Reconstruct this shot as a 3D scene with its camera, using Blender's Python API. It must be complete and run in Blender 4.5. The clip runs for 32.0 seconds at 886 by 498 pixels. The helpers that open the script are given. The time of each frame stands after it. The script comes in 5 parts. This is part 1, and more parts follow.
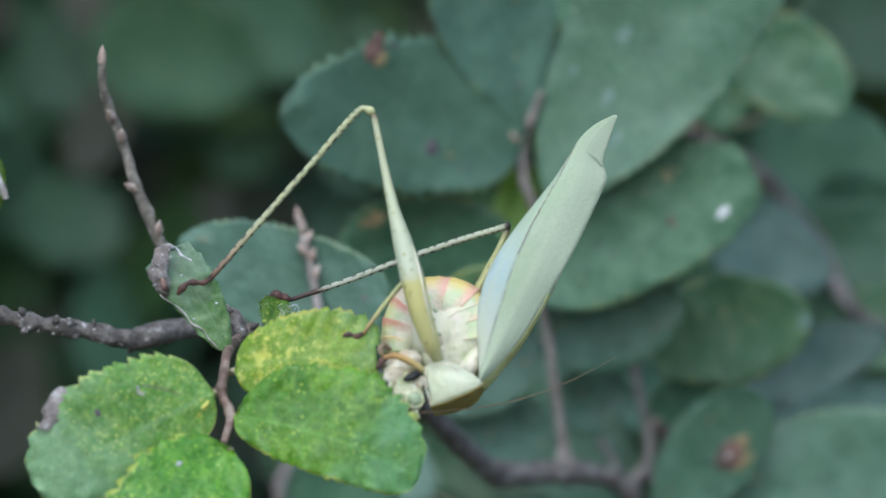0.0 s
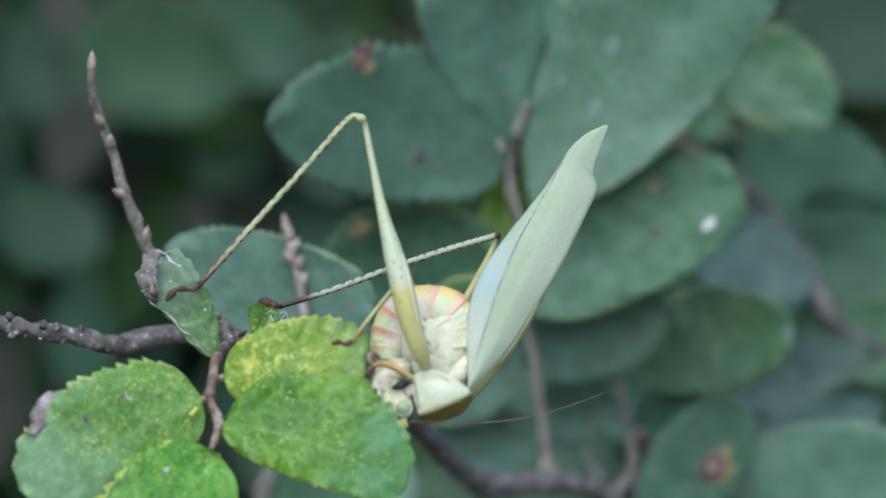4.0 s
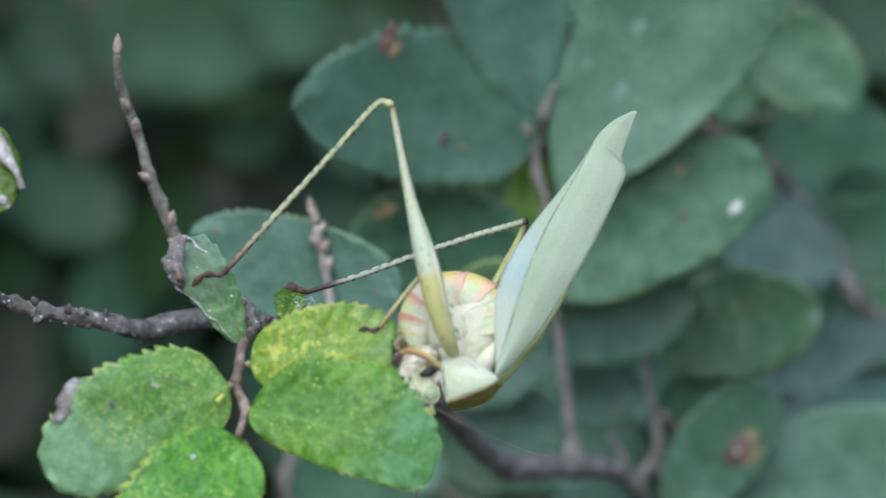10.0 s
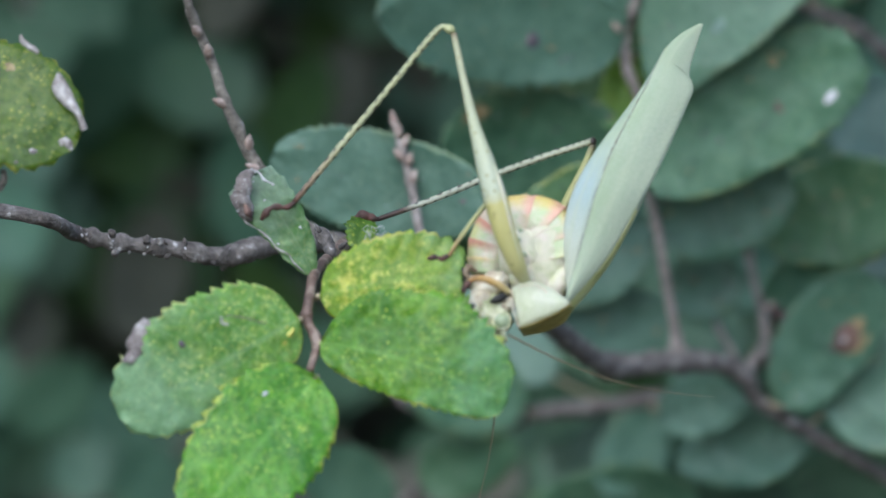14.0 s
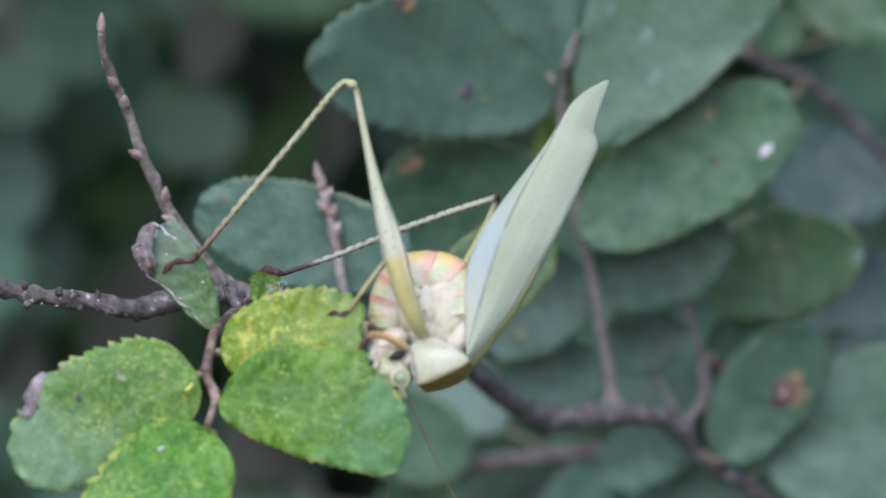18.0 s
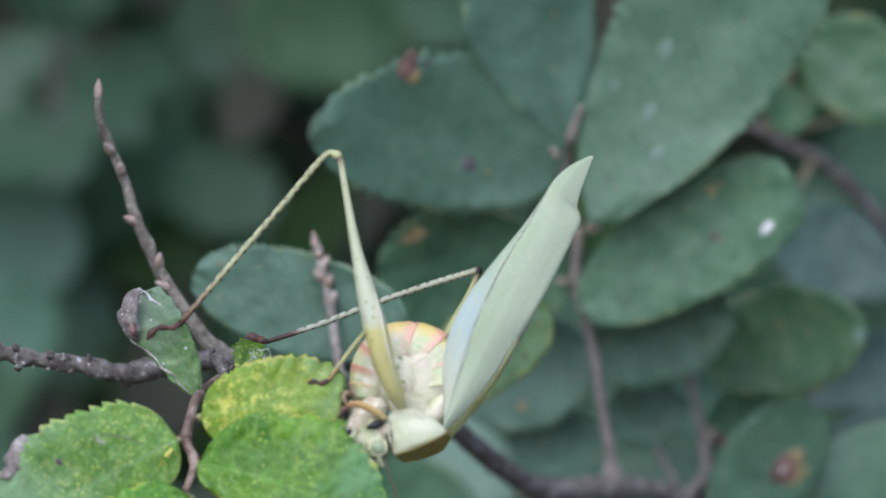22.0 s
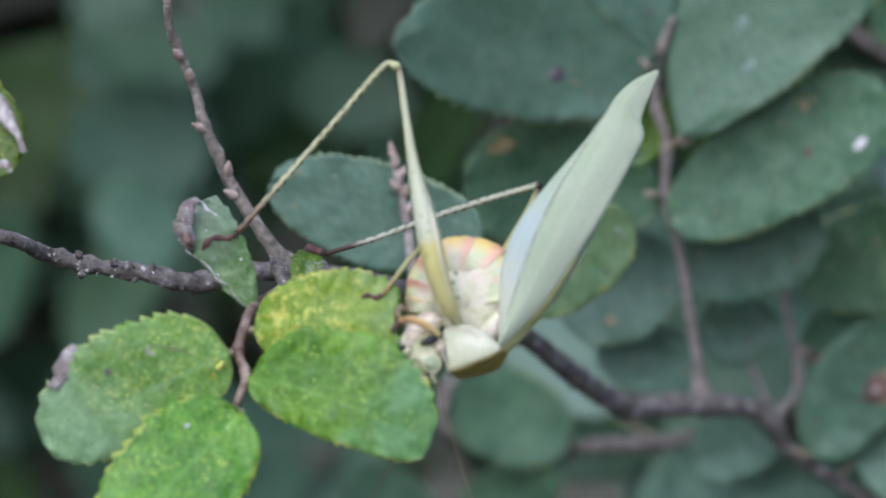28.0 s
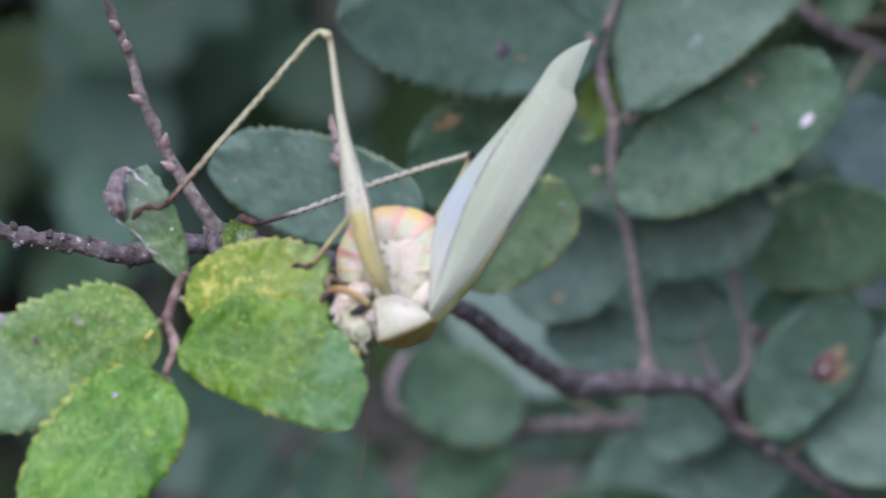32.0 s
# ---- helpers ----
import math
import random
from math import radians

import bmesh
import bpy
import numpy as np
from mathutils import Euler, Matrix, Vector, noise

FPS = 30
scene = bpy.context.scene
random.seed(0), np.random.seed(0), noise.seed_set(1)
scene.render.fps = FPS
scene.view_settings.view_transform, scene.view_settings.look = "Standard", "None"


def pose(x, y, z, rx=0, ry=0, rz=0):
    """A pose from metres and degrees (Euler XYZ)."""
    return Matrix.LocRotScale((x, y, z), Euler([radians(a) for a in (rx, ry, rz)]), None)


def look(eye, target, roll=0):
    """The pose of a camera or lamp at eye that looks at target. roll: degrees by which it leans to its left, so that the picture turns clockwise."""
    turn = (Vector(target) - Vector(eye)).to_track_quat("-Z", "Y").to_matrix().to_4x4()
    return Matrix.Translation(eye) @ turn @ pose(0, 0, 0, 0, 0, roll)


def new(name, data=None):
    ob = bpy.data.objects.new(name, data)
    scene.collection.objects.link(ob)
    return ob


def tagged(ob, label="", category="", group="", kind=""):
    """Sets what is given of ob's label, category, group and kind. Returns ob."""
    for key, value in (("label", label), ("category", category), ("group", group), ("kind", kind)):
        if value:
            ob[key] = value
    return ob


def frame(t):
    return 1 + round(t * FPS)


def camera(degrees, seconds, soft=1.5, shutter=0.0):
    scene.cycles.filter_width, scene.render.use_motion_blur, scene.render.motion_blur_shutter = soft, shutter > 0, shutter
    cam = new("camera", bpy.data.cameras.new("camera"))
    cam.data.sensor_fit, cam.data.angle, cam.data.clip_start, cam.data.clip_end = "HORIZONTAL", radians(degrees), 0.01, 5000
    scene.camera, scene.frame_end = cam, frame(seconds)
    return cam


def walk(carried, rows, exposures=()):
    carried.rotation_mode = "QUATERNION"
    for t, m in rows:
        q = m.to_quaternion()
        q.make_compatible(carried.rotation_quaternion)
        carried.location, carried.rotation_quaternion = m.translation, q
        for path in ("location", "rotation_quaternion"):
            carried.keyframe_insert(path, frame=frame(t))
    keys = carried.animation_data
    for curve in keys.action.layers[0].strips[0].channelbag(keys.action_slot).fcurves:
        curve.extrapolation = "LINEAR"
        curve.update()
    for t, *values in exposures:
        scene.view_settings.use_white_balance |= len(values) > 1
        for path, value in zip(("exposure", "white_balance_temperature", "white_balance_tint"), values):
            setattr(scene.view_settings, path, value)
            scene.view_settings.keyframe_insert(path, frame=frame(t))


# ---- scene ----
cam = camera(12.0, 32.0, soft=1.2)
PATH = [
    (0, (-0.02120, -0.43327, 0.98998), (-0.00184, -0.00392, 1.00339), -0.13),
    (0.5, (-0.02333, -0.43069, 0.99021), (-0.00106, -0.00152, 1.00494), 0.08),
    (1, (-0.02422, -0.43045, 0.99003), (-0.00069, -0.00137, 1.00522), 0.09),
    (1.5, (-0.02508, -0.43004, 0.98903), (-0.00050, -0.00103, 1.00463), 0.10),
    (2, (-0.02774, -0.43012, 0.98947), (-0.00144, -0.00114, 1.00319), 0.41),
    (2.5, (-0.02818, -0.43062, 0.98937), (-0.00254, -0.00157, 1.00192), 0.44),
    (3, (-0.02516, -0.43216, 0.98969), (-0.00180, -0.00299, 1.00270), 0.27),
    (3.5, (-0.02316, -0.43297, 0.98963), (-0.00004, -0.00384, 1.00426), 0.36),
    (5.5, (-0.02409, -0.43209, 0.99025), (-0.00336, -0.00282, 1.00418), 0.38),
    (6, (-0.02308, -0.43258, 0.99055), (-0.00234, -0.00329, 1.00403), 0.36),
    (6.5, (-0.02236, -0.43266, 0.99048), (-0.00174, -0.00337, 1.00391), 0.30),
    (7, (-0.02285, -0.43305, 0.99059), (-0.00190, -0.00376, 1.00377), 0.41),
    (7.5, (-0.02348, -0.43288, 0.99090), (-0.00276, -0.00357, 1.00371), 0.41),
    (8, (-0.02459, -0.43278, 0.99131), (-0.00395, -0.00346, 1.00371), 0.49),
    (8.5, (-0.02542, -0.43210, 0.99123), (-0.00542, -0.00273, 1.00335), 0.40),
    (9, (-0.02643, -0.43170, 0.99126), (-0.00677, -0.00230, 1.00280), 0.38),
    (9.5, (-0.02549, -0.43110, 0.99165), (-0.00474, -0.00175, 1.00305), 0.28),
    (10, (-0.02435, -0.43080, 0.99157), (-0.00351, -0.00145, 1.00293), 0.55),
    (10.5, (-0.02344, -0.43164, 0.99212), (-0.00324, -0.00226, 1.00348), 0.46),
    (11, (-0.02196, -0.43021, 0.99309), (-0.00326, -0.00074, 1.00327), 0.29),
    (11.5, (-0.02209, -0.42848, 0.99294), (-0.00593, 0.00113, 1.00176), 0.18),
    (12, (-0.02251, -0.42551, 0.99285), (-0.00706, 0.00414, 1.00077), 0.21),
    (12.5, (-0.02051, -0.42279, 0.99610), (-0.00575, 0.00692, 1.00148), 0.19),
    (13, (-0.01586, -0.42092, 0.99900), (-0.00335, 0.00889, 1.00171), -0.36),
    (13.5, (-0.01336, -0.42394, 1.00176), (-0.00904, 0.00602, 0.99894), -1.34),
    (14, (-0.01042, -0.42840, 1.00271), (-0.01050, 0.00154, 0.99540), -1.66),
    (14.5, (-0.00564, -0.43076, 1.00356), (-0.00755, -0.00082, 0.99621), -1.65),
    (16.5, (0.00523, -0.42304, 1.00414), (-0.00213, 0.00686, 0.99794), -1.54),
    (17, (0.00375, -0.42161, 1.00392), (-0.00345, 0.00826, 0.99624), -1.40),
    (17.5, (0.00451, -0.42421, 1.00462), (-0.00319, 0.00567, 0.99773), -1.37),
    (18, (0.00602, -0.42675, 1.00471), (-0.00041, 0.00318, 1.00083), -1.25),
    (18.5, (0.00911, -0.42987, 1.00541), (0.00300, 0.00007, 1.00200), -1.21),
    (19, (0.01002, -0.43112, 1.00552), (0.00325, -0.00118, 1.00199), -1.14),
    (19.5, (0.01054, -0.43073, 1.00541), (0.00175, -0.00084, 1.00075), -1.04),
    (20, (0.01225, -0.42966, 1.00588), (0.00103, 0.00016, 1.00027), -0.98),
    (20.5, (0.01454, -0.42923, 1.00621), (0.00170, 0.00056, 1.00182), -0.94),
    (21, (0.01659, -0.42891, 1.00559), (0.00297, 0.00087, 1.00507), -0.78),
    (21.5, (0.01874, -0.42992, 1.00553), (0.00403, -0.00018, 1.00725), -0.67),
    (22, (0.01661, -0.43001, 1.00509), (0.00162, -0.00028, 1.00812), -0.14),
    (22.5, (0.01571, -0.42852, 1.00480), (-0.00254, 0.00109, 1.00633), 0.14),
    (23, (0.01603, -0.42499, 1.00500), (-0.00452, 0.00450, 1.00103), 0.28),
    (23.5, (0.01981, -0.42480, 1.00546), (-0.00374, 0.00450, 0.99870), 0.17),
    (24, (0.02829, -0.42820, 1.00587), (0.00264, 0.00098, 0.99852), -0.02),
    (24.5, (0.03256, -0.43067, 1.00529), (0.00738, -0.00144, 0.99949), 0.08),
    (25, (0.02572, -0.43034, 1.00511), (0.00242, -0.00100, 0.99959), 0.53),
    (25.5, (0.02127, -0.42864, 1.00520), (-0.00352, 0.00061, 0.99931), 0.39),
    (27.5, (0.03084, -0.42411, 1.00681), (-0.00429, 0.00439, 0.99945), 0.62),
    (28, (0.03034, -0.42179, 1.00675), (-0.00479, 0.00670, 0.99929), 0.78),
    (28.5, (0.02798, -0.42112, 1.00682), (-0.00639, 0.00743, 0.99864), 1.04),
    (29, (0.02700, -0.42121, 1.00677), (-0.00689, 0.00735, 0.99761), 1.21),
    (29.5, (0.02931, -0.41972, 1.00625), (-0.00263, 0.00899, 0.99673), 1.14),
    (30, (0.03409, -0.41932, 1.00603), (0.00315, 0.00947, 0.99665), 0.95),
    (30.5, (0.03711, -0.41952, 1.00548), (0.00476, 0.00917, 0.99637), 1.05),
    (31, (0.03846, -0.41911, 1.00448), (0.00481, 0.00949, 0.99599), 1.09),
    (31.5, (0.03848, -0.41829, 1.00415), (0.00330, 0.01019, 0.99594), 1.05),
    (32, (0.03748, -0.41919, 1.00354), (0.00197, 0.00928, 0.99633), 0.91),
]
walk(cam, [(t, look(eye, target, roll)) for t, eye, target, roll in PATH], [(0, 0.62, 5550, 7), (5, 0.67, 5550, 7), (11, 0.68, 5550, 7), (13, 0.66, 5550, 7), (17, 0.65, 5650, 23), (19, 0.64, 5650, 20), (21, 0.65, 5650, 14), (24, 0.65, 5700, 18), (28, 0.64, 5650, 19), (31, 0.62, 5650, 32), (32, 0.62, 5650, 34)])

# ---- world and light ----
cam.data.dof.use_dof = True
cam.data.dof.focus_distance = 0.448
cam.data.dof.aperture_fstop = 23.0

world = bpy.data.worlds.new("world")
scene.world = world
world.use_nodes = True
wn = world.node_tree
sky = wn.nodes.new("ShaderNodeTexSky")
sky.sky_type = "NISHITA"
sky.sun_disc = False
sky.sun_elevation = radians(52)
sky.sun_rotation = radians(197)
sky.dust_density = 3.0
wn.links.new(sky.outputs[0], wn.nodes["Background"].inputs[0])
wn.nodes["Background"].inputs[1].default_value = 0.15

sun = new("sun", bpy.data.lights.new("sun", "SUN"))
sun.data.energy = 1.1
sun.data.angle = radians(65)
sun.data.color = (1.0, 0.96, 0.88)
sun.matrix_world = look((-0.3, -1.3, 1.75), (0, 0.02, 1.0))


# ---- small helpers ----
def at(p):
    """Plan millimetres (across, deep, up from the subject) to metres."""
    return Vector((p[0] / 1000, p[1] / 1000, 1 + p[2] / 1000))


def part(name, bm, material, parent, label=""):
    """Links a bmesh, built in world metres, as one mesh under a thing or under a part."""
    top = parent
    while top.parent:
        top = top.parent
    bmesh.ops.translate(bm, verts=bm.verts, vec=-top.location)
    me = bpy.data.meshes.new(name)
    bm.to_mesh(me)
    bm.free()
    for poly in me.polygons:
        poly.use_smooth = True
    for m in material if isinstance(material, (list, tuple)) else [material]:
        me.materials.append(m)
    ob = new(name, me)
    ob.parent = parent
    if label:
        ob["label"] = label
    return ob


def thing(name, p, label, category, group="", kind=""):
    ob = new(name)
    ob.empty_display_size = 0.005
    ob.location = at(p)
    return tagged(ob, label, category, group, kind)


def smooth_line(pts, n):
    """n + 1 points on a smooth curve through pts."""
    pts = [Vector(p) for p in pts]
    if len(pts) == 2:
        return [pts[0].lerp(pts[1], i / n) for i in range(n + 1)]
    ext = [2 * pts[0] - pts[1]] + pts + [2 * pts[-1] - pts[-2]]
    out = []
    for i in range(n + 1):
        x = i / n * (len(pts) - 1)
        k = min(int(x), len(pts) - 2)
        t = x - k
        a, b, c, d = ext[k:k + 4]
        out.append(0.5 * (2 * b + (c - a) * t + (2 * a - 5 * b + 4 * c - d) * t * t + (3 * b - a - 3 * c + d) * t ** 3))
    return out


def lerp_list(values, x):
    x = min(max(x, 0), 1) * (len(values) - 1)
    k = min(int(x), len(values) - 2)
    return values[k] + (values[k + 1] - values[k]) * (x - k)


def tube(pts, radii, n=16, sides=10, rough=0.0, flat=1.0, seed=0.0, bm=None, side=Vector((0, -1, 0))):
    """A closed tapered tube through plan points; radii in mm. uv: round, along. flat: squeezes it towards the viewer's plane."""
    bm = bm or bmesh.new()
    uv = bm.loops.layers.uv.verify()
    line = smooth_line([at(p) for p in pts], n)
    rings = []
    for i, c in enumerate(line):
        d = (line[min(i + 1, n)] - line[max(i - 1, 0)]).normalized()
        a = (side - d * side.dot(d))
        a = a.normalized() if a.length > 1e-4 else d.orthogonal().normalized()
        b = d.cross(a)
        r = lerp_list(radii, i / n) / 1000
        ring = []
        for k in range(sides):
            w = 2 * math.pi * k / sides
            off = a * math.cos(w) * flat + b * math.sin(w)
            g = 1.0
            if rough:
                q = (c + off * r) * 1000
                g += rough * noise.noise(q * 0.9 + Vector((seed, 0, 0))) + 0.5 * rough * noise.noise(q * 2.6)
            ring.append(bm.verts.new(c + off * r * g))
        rings.append(ring)
    for i in range(n):
        for k in range(sides):
            f = bm.faces.new((rings[i][k], rings[i][(k + 1) % sides], rings[i + 1][(k + 1) % sides], rings[i + 1][k]))
            for lp, (uu, vv) in zip(f.loops, ((k, i), (k + 1, i), (k + 1, i + 1), (k, i + 1))):
                lp[uv].uv = (uu / sides, vv / n)
    for ring, sign, vv in ((rings[0], -1, 0), (rings[-1], 1, 1)):
        f = bm.faces.new(ring[::-1] if sign < 0 else ring)
        for lp in f.loops:
            lp[uv].uv = (0.5, vv)
    bmesh.ops.recalc_face_normals(bm, faces=bm.faces)
    return bm


def blob(p, radii, turn=(0, 0, 0), rough=0.08, freq=1.0, level=3, bm=None):
    """A lumpy rounded body; radii in mm."""
    bm = bm or bmesh.new()
    m = Euler([radians(v) for v in turn]).to_matrix()
    made = bmesh.ops.create_icosphere(bm, subdivisions=level, radius=1.0)["verts"]
    c = at(p)
    for v in made:
        d = v.co.normalized()
        g = 1 + rough * noise.noise(d * 1.6 * freq + Vector(p) * 0.3) + 0.5 * rough * noise.noise(d * 4 * freq + Vector(p))
        v.co = c + m @ Vector([d[k] * radii[k] * g / 1000 for k in range(3)])
    return bm


# ---- materials ----
def material(name):
    m = bpy.data.materials.new(name)
    m.use_nodes = True
    nt = m.node_tree
    return m, nt, nt.nodes["Principled BSDF"]


def node(nt, kind, **given):
    n = nt.nodes.new(kind)
    for key, value in given.items():
        if key in n.inputs:
            n.inputs[key].default_value = value
    return n


def maths(nt, op, a, b=None, c=None):
    n = nt.nodes.new("ShaderNodeMath")
    n.operation = op
    for k, v in enumerate((a, b, c)):
        if v is None:
            continue
        if isinstance(v, (int, float)):
            n.inputs[k].default_value = v
        else:
            nt.links.new(v, n.inputs[k])
    return n.outputs[0]


def blend(nt, fac, a, b):
    n = nt.nodes.new("ShaderNodeMix")
    n.data_type = "RGBA"
    for k, v in ((0, fac), (6, a), (7, b)):
        if isinstance(v, (int, float)):
            n.inputs[k].default_value = v
        elif isinstance(v, tuple):
            n.inputs[k].default_value = (*v, 1)
        else:
            nt.links.new(v, n.inputs[k])
    return n.outputs[2]


def ramp(nt, fac, *stops):
    n = nt.nodes.new("ShaderNodeValToRGB")
    while len(n.color_ramp.elements) < len(stops):
        n.color_ramp.elements.new(0.5)
    for e, (pos, col) in zip(n.color_ramp.elements, stops):
        e.position = pos
        e.color = (*col, 1) if isinstance(col, tuple) else (col, col, col, 1)
    nt.links.new(fac, n.inputs[0])
    return n.outputs[0]


def speckle(nt, scale, detail=3.0, rough=0.6, coord="Object"):
    tc = nt.nodes.new("ShaderNodeTexCoord")
    n = node(nt, "ShaderNodeTexNoise", Scale=scale, Detail=detail, Roughness=rough)
    nt.links.new(tc.outputs[coord], n.inputs["Vector"])
    return n.outputs["Fac"]


def bump(nt, bsdf, height, distance, strength=1.0):
    n = nt.nodes.new("ShaderNodeBump")
    n.inputs["Strength"].default_value = strength
    n.inputs["Distance"].default_value = distance
    nt.links.new(height, n.inputs["Height"])
    nt.links.new(n.outputs[0], bsdf.inputs["Normal"])


def leaf_material(name, deep, fresh, vein, mottle, amount, rough, thin, veins=9, gloss=0.5, scars=0.0, veiny=0.16, relief=0.35, tip_sheen=None, rim=None, blotch=0.0, rimw=0.95, sheen_from=0.6, grainy=0.42, net=0.0):
    """Elm leaf: base colours, paler veins, mottling of yellow flecks, and some light let through."""
    m, nt, bsdf = material(name)
    tc = nt.nodes.new("ShaderNodeTexCoord")
    sep = nt.nodes.new("ShaderNodeSeparateXYZ")
    nt.links.new(tc.outputs["UV"], sep.inputs[0])
    u, v = sep.outputs[0], sep.outputs[1]
    side = maths(nt, "ABSOLUTE", maths(nt, "MULTIPLY_ADD", v, 2, -1))
    wob = maths(nt, "MULTIPLY", speckle(nt, 260), 0.05)
    phase = maths(nt, "MULTIPLY", maths(nt, "ADD", maths(nt, "MULTIPLY_ADD", side, -0.2, u), wob), veins)
    saw = maths(nt, "FRACT", phase)
    tri = maths(nt, "ABSOLUTE", maths(nt, "MULTIPLY_ADD", saw, 2, -1))
    lines = ramp(nt, tri, (0.0, 0.0), (0.86, 0.0), (0.97, 1.0))
    rib = ramp(nt, side, (0.0, 1.0), (0.035, 0.8), (0.07, 0.0))
    veinmask = maths(nt, "MAXIMUM", maths(nt, "MULTIPLY", lines, 0.55), rib)
    if net:
        cells = node(nt, "ShaderNodeTexVoronoi", Scale=620.0)
        cells.feature = "DISTANCE_TO_EDGE"
        nt.links.new(tc.outputs["Object"], cells.inputs["Vector"])
        veinmask = maths(nt, "MAXIMUM", veinmask, maths(nt, "MULTIPLY", ramp(nt, cells.outputs["Distance"], (0.0, 1.0), (0.16, 0.0)), net))
    info = nt.nodes.new("ShaderNodeObjectInfo")
    big = speckle(nt, 90, 3)
    tone = maths(nt, "ADD", maths(nt, "MULTIPLY", big, 0.55), maths(nt, "MULTIPLY", speckle(nt, 420, 4, 0.65), 0.45))
    col = blend(nt, ramp(nt, tone, (0.38, 0.0), (0.6, 1.0)), deep, fresh)
    fine = speckle(nt, 2100, 3, 0.6)
    flecks = ramp(nt, fine, (0.52, 0.0), (0.64, 1.0))
    where = ramp(nt, speckle(nt, 170, 2), (0.36, 0.0), (0.58, 1.0))
    fl = maths(nt, "MULTIPLY", maths(nt, "MULTIPLY", flecks, where), amount)
    col = blend(nt, fl, col, mottle)
    if blotch:
        vo = node(nt, "ShaderNodeTexVoronoi", Scale=1500.0, Randomness=1.0)
        nt.links.new(tc.outputs["Object"], vo.inputs["Vector"])
        dots = maths(nt, "MULTIPLY", ramp(nt, vo.outputs["Distance"], (0.13, 1.0), (0.34, 0.0)), ramp(nt, speckle(nt, 300, 2), (0.43, 0.0), (0.56, 1.0)))
        col = blend(nt, maths(nt, "MULTIPLY", dots, 0.82), col, mottle)
        pale = maths(nt, "MULTIPLY", ramp(nt, speckle(nt, 850, 4, 0.62), (0.5, 0.0), (0.6, 1.0)), ramp(nt, maths(nt, "ADD", speckle(nt, 130, 2), maths(nt, "MULTIPLY", u, -0.25)), (0.3, 0.0), (0.46, 1.0)))
        col = blend(nt, maths(nt, "MULTIPLY", pale, blotch), col, mottle)
    col = blend(nt, maths(nt, "MULTIPLY", veinmask, veiny), col, vein)
    # bluish sky sheen towards the tip, mixed into the base colour
    if tip_sheen:
        sheen_mask = maths(nt, "ADD", u, maths(nt, "MULTIPLY_ADD", speckle(nt, 120, 3), 1.4, -0.7))
        col = blend(nt, ramp(nt, sheen_mask, (sheen_from, 0.0), (sheen_from + 0.4, 0.75)), col, tip_sheen)
    if rim:
        edge = maths(nt, "ADD", side, maths(nt, "MULTIPLY_ADD", speckle(nt, 240, 4), 0.5, -0.25))
        col = blend(nt, ramp(nt, edge, (rimw, 0.0), (rimw + 0.12, 0.6)), col, rim)
    if scars:
        sc = ramp(nt, speckle(nt, 330, 2), (0.70, 0.0), (0.735, 1.0))
        col = blend(nt, maths(nt, "MULTIPLY", sc, scars), col, (0.24, 0.15, 0.08))
    hsv = node(nt, "ShaderNodeHueSaturation", Saturation=1.0)
    nt.links.new(col, hsv.inputs["Color"])
    grain = maths(nt, "MULTIPLY_ADD", speckle(nt, 1300, 3, 0.65), grainy, 1 - grainy / 2)
    nt.links.new(maths(nt, "MULTIPLY", maths(nt, "MULTIPLY_ADD", info.outputs["Random"], 0.22, 0.89), grain), hsv.inputs["Value"])
    nt.links.new(maths(nt, "MULTIPLY_ADD", info.outputs["Random"], 0.03, 0.485), hsv.inputs["Hue"])
    nt.links.new(hsv.outputs[0], bsdf.inputs["Base Color"])
    nt.links.new(maths(nt, "MULTIPLY_ADD", fine, 0.3, rough - 0.15), bsdf.inputs["Roughness"])
    bsdf.inputs["Specular IOR Level"].default_value = gloss
    vor = node(nt, "ShaderNodeTexVoronoi", Scale=1000.0)
    vor.feature = "SMOOTH_F1"
    nt.links.new(tc.outputs["Object"], vor.inputs["Vector"])
    h = maths(nt, "ADD", maths(nt, "MULTIPLY", veinmask, -0.12), maths(nt, "ADD", maths(nt, "MULTIPLY", speckle(nt, 1500, 3), 0.5), maths(nt, "MULTIPLY", vor.outputs["Distance"], -0.9)))
    bump(nt, bsdf, h, 0.00025, relief)
    tr = nt.nodes.new("ShaderNodeBsdfTranslucent")
    thru = node(nt, "ShaderNodeHueSaturation", Saturation=1.15, Value=1.5, Hue=0.48)
    nt.links.new(hsv.outputs[0], thru.inputs["Color"])
    nt.links.new(thru.outputs[0], tr.inputs[0])
    mix = nt.nodes.new("ShaderNodeMixShader")
    mix.inputs[0].default_value = thin
    out = nt.nodes["Material Output"]
    nt.links.new(bsdf.outputs[0], mix.inputs[1])
    nt.links.new(tr.outputs[0], mix.inputs[2])
    nt.links.new(mix.outputs[0], out.inputs[0])
    return m


